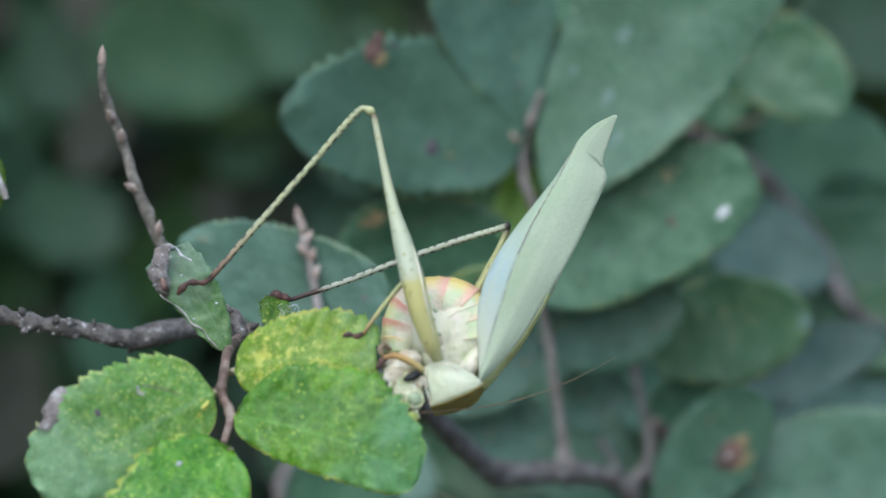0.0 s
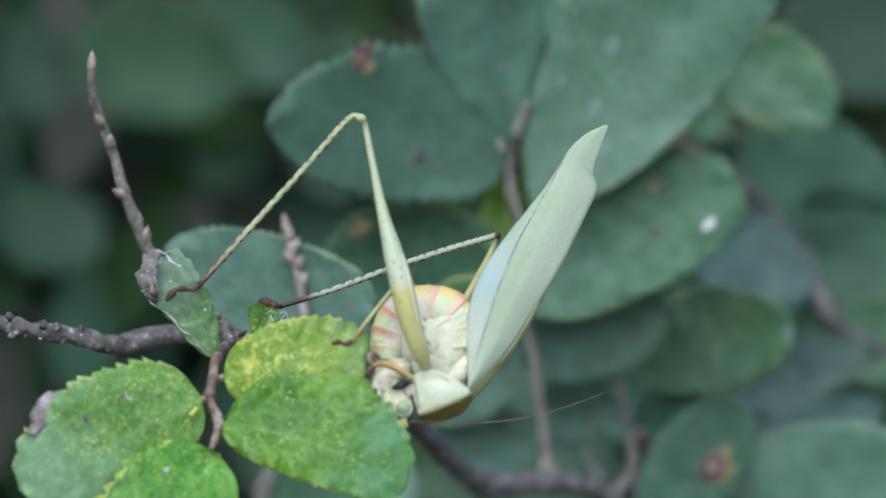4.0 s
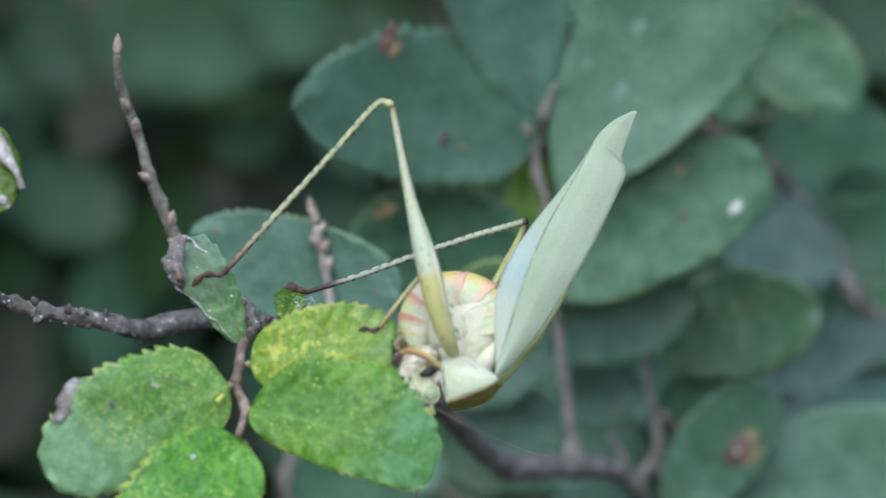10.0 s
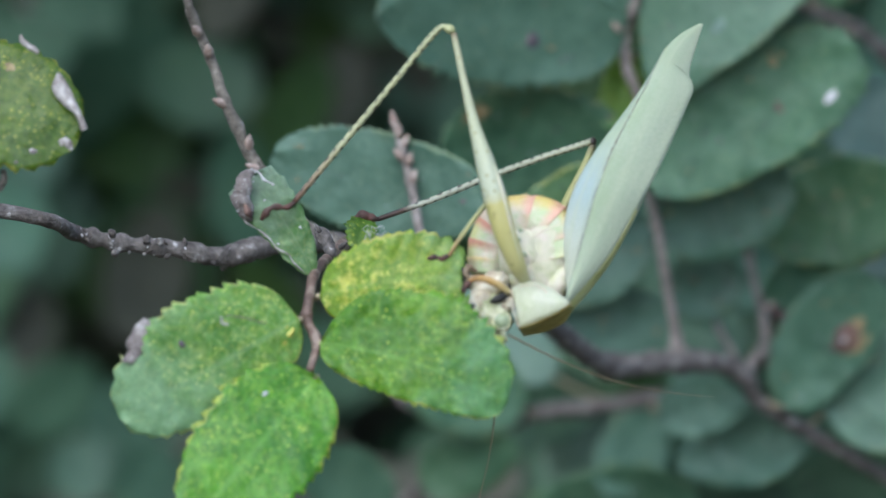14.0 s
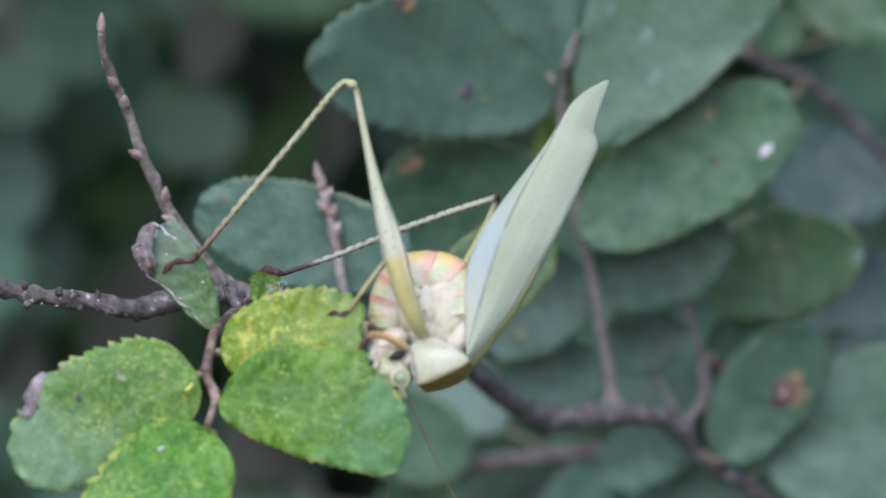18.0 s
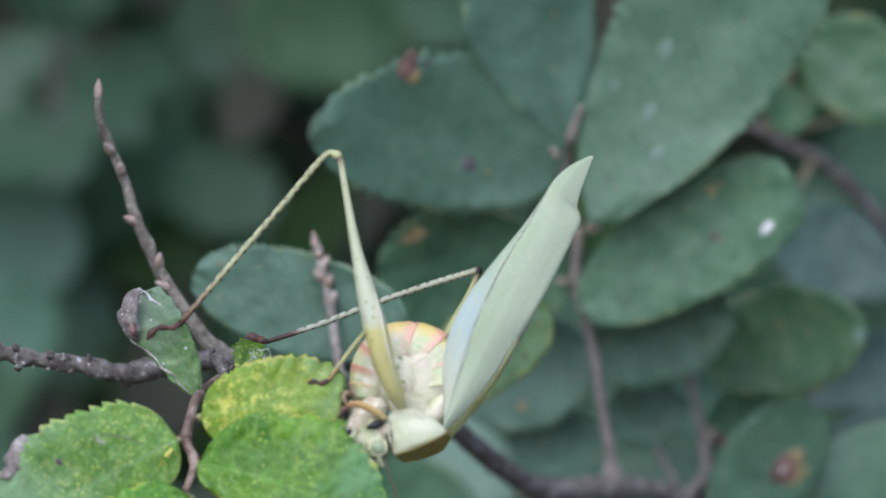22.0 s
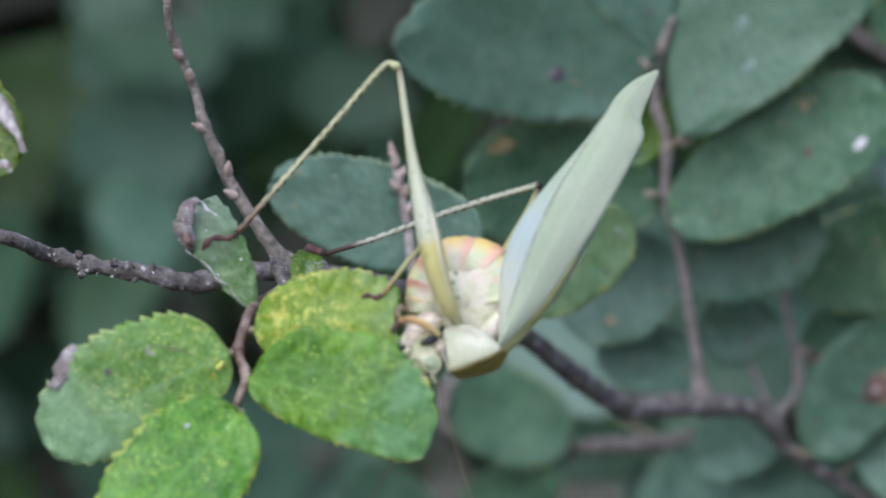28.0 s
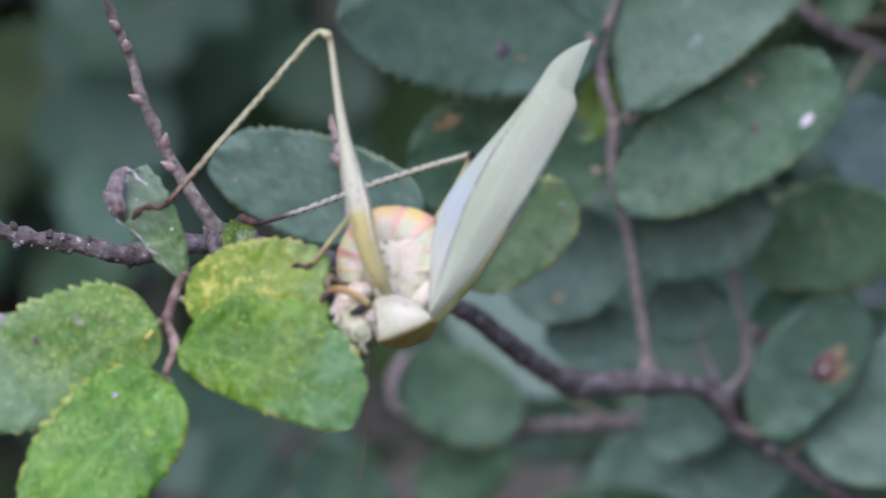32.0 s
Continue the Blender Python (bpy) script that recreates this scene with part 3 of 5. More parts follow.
TWIG_LINE = ((-22.4, 47.0, -4.7), (-25.7, 45.5, -2.8), (-27.3, 44.5, -1.0), (-31.5, 44.0, 5.3), (-33.1, 43.0, 8.9), (-34.5, 42.0, 12.3), (-35.5, 42.0, 15.8), (-37.4, 40.0, 20.8), (-37.9, 38.0, 22.9), (-38.0, 37.0, 25.2))
twig = wood(branch, "twig", TWIG_LINE,
            (1.2, 1.0, 0.8, 0.68, 0.62, 0.57, 0.57, 0.5, 0.48, 0.43), TWIG, ((0.45, 0.3, 0.025), (0.55, 0.3, 0.025), (0.8, 0.3, 0.03)), 70, 0.2, "bare grey-brown side twig")
bud(twig, TWIG_LINE[-1], (0.02, 0, 1), 1.25)
buds_on(twig, TWIG_LINE, ((-34.1, 39.0, 16.8), (-35.3, 41.0, 10.5), (-30.5, 43.0, 6.8), (-32.3, 43.0, 3.1), (-36.7, 38.0, 18.2)), 1.3)

# short budded twig behind
SPUR_LINE = ((-12.7, 64.0, -6.7), (-13.6, 66.0, -0.7), (-14.3, 67.0, 3.3), (-15.2, 67.0, 6.6), (-15.7, 67.0, 8.8))
spur = wood(branch, "twig", SPUR_LINE, (0.62, 0.56, 0.5, 0.45, 0.35), TWIG_PALE, ((0.45, 0.3, 0.05), (0.7, 0.4, 0.05)), 40, 0.2, "short twig with knobbly buds")
buds_on(spur, SPUR_LINE, ((-15.8, 67.0, 9.3), (-13.6, 66.5, 6.5), (-15.4, 66.5, 4.6), (-12.9, 66.0, 2.3), (-14.9, 66.0, 7.6), (-13.0, 66.0, 4.4)), 1.15)

# near leafy shoot
shoot = wood(branch, "twig", ((-21.2, 38.0, -4.2), (-22.5, 22.0, -5.3), (-23.7, 4.0, -6.8), (-24.2, -2.0, -9.3), (-24.4, -3.0, -11.3), (-23.5, -4.0, -13.6), (-24.2, -6.0, -16.3)), (0.75, 0.65, 0.52, 0.5, 0.54, 0.46, 0.36), STEM, ((0.62, 0.35, 0.03), (0.8, 0.3, 0.03)), 60, 0.14, "reddish-brown leafy shoot")

near_a = leaf(branch, (-25.2, -4.0, -11.1), (-42.9, -9.0, -20.3), 12.8, LEAF_SHEEN, (-24.4, -3.0, -10.9), "yellow-flecked green leaf with a dead brown patch on its margin", 15, 0.085, pleat=0.16, seed=1, roll=-4, fold=-2, sag=1.0, curl=2.0, skew=-0.15, shape=(0.42, 0.46), veins=8, bites=((0.8, -1.0, 1.25), (0.73, -1.04, 0.8)))
part("leaf_mine", tube(((-32.8, -8.4, -10.5), (-32.7, -8.4, -11.2), (-32.1, -8.4, -11.3)), (0.12, 0.14, 0.12), 6, 6), DRY, near_a[0])
part("leaf_mine", tube(((-32.4, -8.3, -10.4), (-30.6, -8.0, -10.7), (-28.3, -7.4, -11.4)), (0.06, 0.07, 0.05), 10, 6), STEM, near_a[0])
part("dead_patch", sheet(((-40.7, -6.6, -10.5), (-41.6, -6.9, -11.3), (-41.9, -7.0, -12.0), (-42.5, -7.2, -12.9), (-42.3, -7.3, -13.7), (-43.0, -7.4, -14.7)), ((-39.5, -6.9, -10.7), (-40.0, -7.3, -11.7), (-40.3, -7.5, -12.6), (-40.5, -7.6, -13.6), (-41.1, -7.7, -14.3), (-41.8, -7.7, -15.0)), 24, 6, 0.25, 0.22), ROTGREY, near_a[0], "dead grey-brown patch")
leaf_spot(near_a, (-26.1, -4.6, -12.3), 0.75, SCORCH, "yellow_patch", 0.8)
leaf_spot(near_a, (-26.4, -5.0, -13.8), 0.3, SCORCH, "yellow_patch", 1.0)
leaf_spot(near_a, (-36.7, -7.0, -13.7), 0.38, DARKSPOT, "dark_spot", 0.8)
near_b = leaf(branch, (-23.5, -7.0, -16.9), (-36.3, -13.0, -31.2), 12.6, LEAF_NEAR, (-24.4, -5.5, -16.2), "fresh green toothed leaf", 13, 0.1, pleat=0.18, seed=2, roll=4, fold=-2, sag=0.8, shape=(0.4, 0.5), veins=8)
leaf(branch, (-23.0, -4.5, -13.5), (-4.9, -10.0, -19.6), 11.4, LEAF_NEAR, (-23.7, -4.0, -13.3), "bright green toothed leaf with a pale blunt tip", 20, 0.075, pleat=0.12, seed=3, roll=-4, fold=-2, sag=1.4, curl=1.5, arch=0.8, skew=0.32, shape=(0.42, 0.38), veins=8)
leaf_spot(near_b, (-28.6, -9.0, -18.3), 0.22, PALE, "pale_fleck", 1.6)
leaf(branch, (-23.1, -1.5, -8.9), (-8.0, -4.0, -7.1), 9.8, LEAF_YELLOW, (-24.0, -1.0, -8.7), "yellow-mottled green leaf with a gnawed end", 13, 0.1, pleat=0.2, seed=4, roll=-6, fold=-2, sag=1.0, curl=1.0, arch=0.4, shape=(0.42, 0.3), veins=8, bites=((1.0, 0.4, 1.1), (0.98, -0.6, 0.7)))
torn = leaf(branch, (-23.8, 4.0, -6.9), (-30.3, 5.0, 3.6), 5.6, LEAF_TORN, (-23.6, 3.5, -7.0), "torn dull-green leaf remnant curled at its edge", 7, 0.1, seed=5, roll=0, fold=5, sag=0.5, shape=(0.5, 0.13), skew=0.1, arch=-0.5, pleat=0.16, veins=5)
part("curled_edge", tube(((-29.7, 3.6, 4.1), (-30.4, 3.2, 3.3), (-30.8, 3.0, 2.2), (-31.0, 3.0, 1.0), (-30.5, 3.2, -0.2), (-30.1, 3.6, -1.2)), (0.25, 0.75, 0.95, 1.05, 0.85, 0.25), 40, 16, 0.35, 0.8), ROTGREY, torn[0], "grey dried curl with pale flecks")
# dark brown strip that stands for the shadow below the curl
part("curled_lip", tube(((-30.6, 2.0, 0.6), (-30.3, 1.9, -0.3), (-29.9, 2.2, -0.8)), (0.1, 0.4, 0.15), 14, 8, 0.5), ROT, torn[0], "shadow below the curl, shaped as a brown strip")
part("chewed_margin", tube(((-30.8, 3.2, -1.0), (-30.5, 3.2, -1.4), (-29.2, 3.4, -2.2), (-28.2, 3.4, -3.1), (-27.5, 3.4, -4.1), (-26.4, 3.4, -4.7), (-25.8, 3.4, -5.6), (-24.8, 3.2, -6.6)), (0.05, 0.1, 0.07, 0.12, 0.06, 0.13, 0.06, 0.1, 0.05), 44, 6, 0.7), DRY, torn[0], "pale dried rim")
part("chewed_margin", tube(((-29.9, 3.4, 4.1), (-29.1, 3.2, 3.7), (-28.6, 3.2, 3.0), (-27.6, 3.2, 2.5)), (0.05, 0.09, 0.12, 0.06), 16, 6, 0.6), PALE, torn[0], "pale dried rim")
for p in ((-25.0, 2.6, -2.0), (-27.3, 2.4, -3.6), (-28.7, 2.8, 3.0), (-27.7, 2.8, 2.5), (-28.6, 2.8, 0.9)):
    part("pale_fleck", blob(p, (0.15, 0.09, 0.12), (0, 0, 0), 0.4, level=2), PALE, torn[0])
rng = random.Random(12)
curled = smooth_line([Vector(p) for p in ((-29.9, 3.2, 3.7), (-30.8, 3.0, 2.2), (-31.0, 3.0, 1.0), (-30.5, 3.2, -0.2))], 40)
for k in range(30):
    c = curled[rng.randrange(41)]
    w = rng.uniform(-1.4, 1.4)
    q = c + Vector((0.95 * math.sin(w), -0.85 * math.cos(w), rng.uniform(-0.3, 0.3)))
    part("pale_fleck", blob(tuple(q), (rng.uniform(0.05, 0.14), 0.06, rng.uniform(0.04, 0.1)), (0, rng.uniform(0, 180), 0), 0.5, level=1), PALE, torn[0])
joint = wood(branch, "spur", ((-23.8, 20.0, -2.3), (-23.2, 19.0, -3.2), (-22.5, 18.0, -4.4), (-22.2, 17.0, -5.5)), (0.35, 0.75, 0.62, 0.72, 0.45), BARK, ((0.4, 0.25, 0.1),), 30, 0.4, "knobbly grey bud scar", 4.0)
for p, d in (((-21.5, 17.0, -4.5), (0.7, -0.3, 0.5)), ((-23.4, 18.5, -2.8), (-0.5, -0.4, 0.8))):
    bud(joint, p, d, 0.7, BARK)
scrap = leaf(branch, (-19.4, 6.0, -4.6), (-18.7, 9.5, -1.5), 3.2, LEAF_SUNNY, None, "chewed green leaf tip with fuzzy threads", 6, 0.25, rib=False, seed=6, roll=0, fold=10, sag=0.3, shape=(0.4, 0.25), veins=5)
for k in range(13):
    rng = random.Random(k)
    a = Vector((-17.7, 5.0, -2.9)) + Vector((rng.uniform(-1.2, 1.0), rng.uniform(-0.5, 0.5), rng.uniform(-0.8, 0.8)))
    part("thread", tube((tuple(a), tuple(a + Vector((rng.uniform(-0.4, 0.9), -0.5, rng.uniform(-0.5, 0.7)))), tuple(a + Vector((rng.uniform(-0.2, 1.3), -0.6, rng.uniform(-0.6, 1.2))))), (0.03, 0.024, 0.015), 5, 5), PALE, scrap[0])

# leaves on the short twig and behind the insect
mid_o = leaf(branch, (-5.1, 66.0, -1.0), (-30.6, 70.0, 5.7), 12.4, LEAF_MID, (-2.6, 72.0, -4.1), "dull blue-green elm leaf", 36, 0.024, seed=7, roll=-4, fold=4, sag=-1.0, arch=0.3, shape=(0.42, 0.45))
mid_n = leaf(branch, (-2.3, 80.0, -8.1), (11.3, 84.0, 2.0), 11.4, LEAF_EDGED, (-3.4, 81.0, -9.4), "green leaf with a yellowing margin", 28, 0.03, seed=8, roll=12, fold=5, sag=-1.0, shape=(0.42, 0.42))

# side twig that carries the large leaves
side = wood(branch, "twig", ((19.7, 118.0, -22.2), (19.1, 117.0, -17.4), (18.0, 115.0, -10.8), (17.0, 113.0, -4.1), (15.4, 111.0, 2.1), (14.7, 109.0, 6.1), (15.0, 107.0, 11.5), (13.4, 106.0, 16.1), (13.6, 105.0, 21.1), (14.2, 104.0, 22.9), (15.6, 103.0, 26.8)), (0.85, 0.7, 0.62, 0.62, 0.66, 0.62, 0.62, 0.62, 0.6, 0.5, 0.4), TWIG_PALE,
            ((0.03, 0.6, 0.03), (0.42, 0.25, 0.02), (0.58, 0.3, 0.02), (0.68, 0.3, 0.02), (0.9, 0.5, 0.025)), 90, 0.18, "brown side twig with leaf joints")
for p, d, s in (((16.6, 107.0, 11.0), (0.8, -0.4, 0.5), 1.0), ((18.1, 112.0, -1.1), (0.8, -0.4, 0.4), 0.8), ((13.5, 109.0, 4.5), (-0.8, -0.4, 0.4), 0.8), ((12.7, 104.0, 20.4), (-0.6, -0.5, 0.7), 0.9)):
    bud(side, p, d, s * 1.2)
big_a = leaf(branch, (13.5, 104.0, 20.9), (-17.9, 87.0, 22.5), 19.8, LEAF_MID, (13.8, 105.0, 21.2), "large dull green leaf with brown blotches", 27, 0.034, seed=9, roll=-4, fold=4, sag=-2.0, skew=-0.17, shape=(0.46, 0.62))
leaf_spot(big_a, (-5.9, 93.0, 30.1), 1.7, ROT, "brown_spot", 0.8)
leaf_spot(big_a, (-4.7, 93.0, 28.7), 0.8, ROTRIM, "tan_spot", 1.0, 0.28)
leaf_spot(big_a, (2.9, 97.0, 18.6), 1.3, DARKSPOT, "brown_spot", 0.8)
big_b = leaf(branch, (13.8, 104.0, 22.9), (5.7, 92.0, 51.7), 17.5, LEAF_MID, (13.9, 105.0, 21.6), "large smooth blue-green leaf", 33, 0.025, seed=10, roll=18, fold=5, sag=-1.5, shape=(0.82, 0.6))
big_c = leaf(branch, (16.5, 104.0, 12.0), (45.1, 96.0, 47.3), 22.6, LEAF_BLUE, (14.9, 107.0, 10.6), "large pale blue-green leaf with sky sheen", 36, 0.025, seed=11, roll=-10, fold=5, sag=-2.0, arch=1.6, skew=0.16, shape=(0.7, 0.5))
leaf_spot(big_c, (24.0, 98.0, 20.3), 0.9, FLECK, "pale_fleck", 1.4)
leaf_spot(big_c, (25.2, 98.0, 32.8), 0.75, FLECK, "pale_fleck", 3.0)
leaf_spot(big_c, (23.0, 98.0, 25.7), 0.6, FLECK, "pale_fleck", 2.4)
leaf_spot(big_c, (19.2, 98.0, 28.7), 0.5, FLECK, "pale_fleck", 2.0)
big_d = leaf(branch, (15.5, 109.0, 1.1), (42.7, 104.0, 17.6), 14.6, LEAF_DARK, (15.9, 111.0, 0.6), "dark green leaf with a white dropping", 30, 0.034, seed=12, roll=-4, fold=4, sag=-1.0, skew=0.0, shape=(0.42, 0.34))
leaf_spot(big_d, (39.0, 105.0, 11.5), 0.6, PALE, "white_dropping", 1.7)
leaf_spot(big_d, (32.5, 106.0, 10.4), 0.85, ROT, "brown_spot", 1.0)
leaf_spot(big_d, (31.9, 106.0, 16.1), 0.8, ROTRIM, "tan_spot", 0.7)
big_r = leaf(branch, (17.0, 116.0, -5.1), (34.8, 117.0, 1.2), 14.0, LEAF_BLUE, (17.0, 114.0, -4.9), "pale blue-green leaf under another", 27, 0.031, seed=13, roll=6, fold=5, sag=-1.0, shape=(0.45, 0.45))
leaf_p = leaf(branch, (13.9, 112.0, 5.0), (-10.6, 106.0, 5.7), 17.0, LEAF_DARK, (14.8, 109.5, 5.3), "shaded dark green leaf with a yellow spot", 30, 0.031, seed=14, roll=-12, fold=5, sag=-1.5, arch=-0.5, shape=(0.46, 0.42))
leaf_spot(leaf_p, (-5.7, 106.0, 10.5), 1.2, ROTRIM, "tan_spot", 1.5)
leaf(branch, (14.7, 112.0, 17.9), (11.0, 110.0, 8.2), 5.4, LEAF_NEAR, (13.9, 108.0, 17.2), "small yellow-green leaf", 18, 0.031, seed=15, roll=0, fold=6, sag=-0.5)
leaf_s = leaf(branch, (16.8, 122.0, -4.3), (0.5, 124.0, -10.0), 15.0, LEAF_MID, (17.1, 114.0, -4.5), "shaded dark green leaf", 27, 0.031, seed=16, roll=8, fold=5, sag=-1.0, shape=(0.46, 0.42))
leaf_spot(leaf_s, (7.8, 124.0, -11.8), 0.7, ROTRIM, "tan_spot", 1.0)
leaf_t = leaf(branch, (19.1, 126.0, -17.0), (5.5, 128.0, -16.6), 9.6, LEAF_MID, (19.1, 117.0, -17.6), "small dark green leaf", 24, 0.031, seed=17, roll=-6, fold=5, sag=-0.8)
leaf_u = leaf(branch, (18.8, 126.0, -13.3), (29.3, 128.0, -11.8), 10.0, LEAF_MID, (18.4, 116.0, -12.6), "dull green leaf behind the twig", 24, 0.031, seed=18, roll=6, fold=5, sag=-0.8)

# second twig at the right
right = wood(branch, "twig", ((28.8, 126.0, -24.1), (31.6, 130.0, -20.9), (31.7, 131.0, -17.2), (30.4, 131.0, -11.2), (29.8, 131.0, -6.7), (30.0, 132.0, -2.2)), (0.7, 0.65, 0.6, 0.6, 0.65, 0.4), TWIG_PALE, ((0.35, 0.3, 0.03), (0.75, 0.45, 0.05)), 50, 0.18, "brown side twig")
for p, d, s in (((29.1, 130.0, -5.9), (-0.6, -0.4, 0.8), 0.9), ((32.1, 130.0, -15.7), (0.8, -0.4, 0.5), 0.8)):
    bud(right, p, d, s)
wood(branch, "twig", ((28.6, 128.0, -24.2), (27.2, 132.0, -21.0), (25.8, 134.0, -18.1), (25.5, 135.0, -15.5)), (0.55, 0.5, 0.45, 0.35), TWIG_PALE, ((0.6, 0.3, 0.05),), 30, 0.18, "short brown twig")
leaf_e = leaf(branch, (31.1, 130.0, -4.6), (52.6, 122.0, -1.8), 14.4, LEAF_MOSS, (30.1, 131.0, -7.0), "dark moss-green leaf", 30, 0.025, seed=19, roll=-6, fold=5, sag=-1.2, shape=(0.44, 0.5))
leaf_spot(leaf_e, (52.0, 122.0, -2.3), 0.9, FLECK, "pale_fleck", 1.2)
leaf_j = leaf(branch, (33.6, 126.0, -28.8), (45.9, 123.0, -11.8), 12.4, LEAF_BLUE, (30.6, 128.0, -27.2), "oval blue-green leaf with a round rust spot", 27, 0.025, seed=20, roll=8, fold=5, sag=-1.0, arch=0.3, shape=(0.46, 0.42))
leaf_spot(leaf_j, (43.0, 123.0, -20.2), 2.1, ROTRIM, "rust_spot_rim", 1.25, 0.2)
leaf_spot(leaf_j, (42.1, 123.0, -20.4), 1.65, ROT, "rust_spot", 1.25, 0.34)
leaf_spot(leaf_j, (41.8, 123.0, -20.5), 0.42, DRY, "bleached_centre", 1.0, 0.48)
leaf_v = leaf(branch, (32.1, 136.0, -15.1), (46.1, 138.0, -11.3), 9.0, LEAF_MOSS, (31.7, 131.0, -16.4), "yellow-green leaf behind others", 21, 0.031, seed=21, roll=0, fold=5, sag=-0.8)
leaf_spot(leaf_v, (34.0, 136.0, -16.8), 1.3, ROT, "brown_spot", 1.0)
leaf_i = leaf(branch, (39.4, 130.0, -30.0), (69.4, 124.0, -19.1), 20.0, LEAF_BLUE, (36.1, 130.5, -31.8), "large blue-green leaf low on the branch", 33, 0.025, seed=22, roll=-6, fold=5, sag=-1.5, shape=(0.44, 0.46))
leaf(branch, (29.9, 134.0, -26.5), (17.9, 137.0, -30.3), 8.8, LEAF_BLUE, (31.0, 128.5, -28.3), "blue-green leaf under the branch", 20, 0.034, seed=23, roll=4, fold=5, sag=-0.8, shape=(0.42, 0.42))
leaf(branch, (37.8, 138.0, -33.1), (20.3, 142.0, -37.0), 10.5, LEAF_BLUE, (38.5, 132.0, -33.4), "blue-green leaf low down", 24, 0.031, seed=24, roll=4, fold=5, sag=-0.8)

# leaf with a dead edge at the near left
wood(branch, "twig", ((-69.7, 26.0, -0.8), (-60.8, 8.0, 3.2), (-56.5, 0.0, 2.3), (-54.9, -1.0, 3.5), (-54.8, -1.0, 4.8)), (0.6, 0.5, 0.42, 0.4, 0.3), TWIG, (), 30, 0.15, "thin brown twig")
near_x = leaf(branch, (-65.7, -2.0, 12.6), (-46.3, -3.0, 9.0), 14.0, LEAF_SUNNY, (-60.7, 7.0, 3.2), "grass-green leaf with a bleached dead margin", 11, 0.12, pleat=0.2, seed=26, roll=-16, fold=-4, sag=0.6, arch=0.6, shape=(0.36, 0.46), veins=8)
part("dead_margin", sheet(((-48.9, -3.4, 14.3), (-49.4, -3.6, 12.7), (-48.3, -3.7, 11.1), (-47.1, -3.8, 10.0), (-46.6, -3.7, 8.4)), ((-48.6, -3.4, 14.4), (-47.7, -3.6, 13.0), (-47.0, -3.8, 11.3), (-46.3, -3.9, 9.8), (-45.9, -3.7, 8.6)), 26, 5, 0.25, 0.3), DRY, near_x[0], "bleached dry margin")
for pts in (((-48.9, -3.5, 7.5), (-48.1, -3.6, 7.3), (-47.6, -3.6, 6.5)), ((-52.5, -3.0, 18.3), (-52.1, -3.0, 17.5), (-51.3, -3.1, 17.0), (-50.7, -3.1, 16.4))):
    part("dead_margin", tube(pts, (0.12, 0.3, 0.34, 0.15), 14, 8, 0.8, flat=0.5), DRY, near_x[0], "bleached dry margin")
for p, r in (((-51.4, -3.0, 6.3), 0.3), ((-48.5, -3.0, 7.0), 0.22), ((-53.2, -3.0, 5.0), 0.15)):
    leaf_spot(near_x, p, r, DRY, "pale_fleck", 1.3)
leaf_spot(near_x, (-53.9, -3.0, 15.6), 0.6, ROTRIM, "tan_spot", 1.2)

rng = random.Random(9)
for lf in (big_a, big_b, big_c, big_d, mid_o, mid_n, leaf_j, leaf_s, big_r, leaf_i, leaf_e, leaf_p, leaf_t, leaf_u):
    for _ in range(16):
        s, v = rng.uniform(0.1, 0.9), rng.uniform(-0.8, 0.8)
        q = lf[1].point(s, v)
        leaf_spot(lf, (q.x * 1000, q.y * 1000, (q.z - 1) * 1000), rng.uniform(0.1, 0.3), rng.choice((FLECK, FLECK, ROTRIM, DARKSPOT)), "pale_fleck", rng.uniform(0.8, 2.0), 0.2, seed=_)

# ---- darker boughs behind ----
bough = thing("elm_bough", (232.0, 420.0, -20.0), "dark grey-brown bough with shaded leaves, behind the main branch", "branch")
wood(bough, "stem", ((232.0, 420.0, -20.0), (185.0, 300.0, -10.0), (79.9, 185.0, -6.0), (59.9, 176.0, 11.5), (54.1, 172.0, 17.5), (49.2, 170.0, 21.8), (41.2, 168.0, 25.8), (26.8, 168.0, 37.4)), (2.2, 1.8, 1.4, 1.2, 1.1, 1.05, 0.9, 0.8), BARK, ((0.6, 0.3, 0.03),), 60, 0.2, "dark brown bark")
leaf(bough, (46.7, 158.0, 39.2), (62.2, 154.0, 28.3), 14.0, LEAF_MOSS, (41.6, 168.0, 25.5), "shaded green leaf", 27, 0.031, seed=30, roll=4, fold=5, sag=-1, shape=(0.5, 0.6))
leaf(bough, (54.5, 190.0, 28.8), (78.1, 194.0, 11.9), 20.0, LEAF_SHADE, (41.6, 168.0, 25.5), "leaf coloured dark for the shade behind the bough", 27, 0.031, seed=44, roll=-4, fold=5, sag=-1, shape=(0.45, 0.5))
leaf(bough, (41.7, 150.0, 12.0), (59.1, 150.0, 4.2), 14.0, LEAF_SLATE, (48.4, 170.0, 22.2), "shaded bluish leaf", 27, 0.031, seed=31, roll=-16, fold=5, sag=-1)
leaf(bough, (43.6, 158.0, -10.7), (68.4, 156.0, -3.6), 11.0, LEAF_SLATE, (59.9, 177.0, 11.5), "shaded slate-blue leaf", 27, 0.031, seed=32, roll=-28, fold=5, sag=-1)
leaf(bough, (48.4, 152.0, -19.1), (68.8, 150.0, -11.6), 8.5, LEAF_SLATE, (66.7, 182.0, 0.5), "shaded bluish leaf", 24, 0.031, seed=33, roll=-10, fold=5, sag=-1)
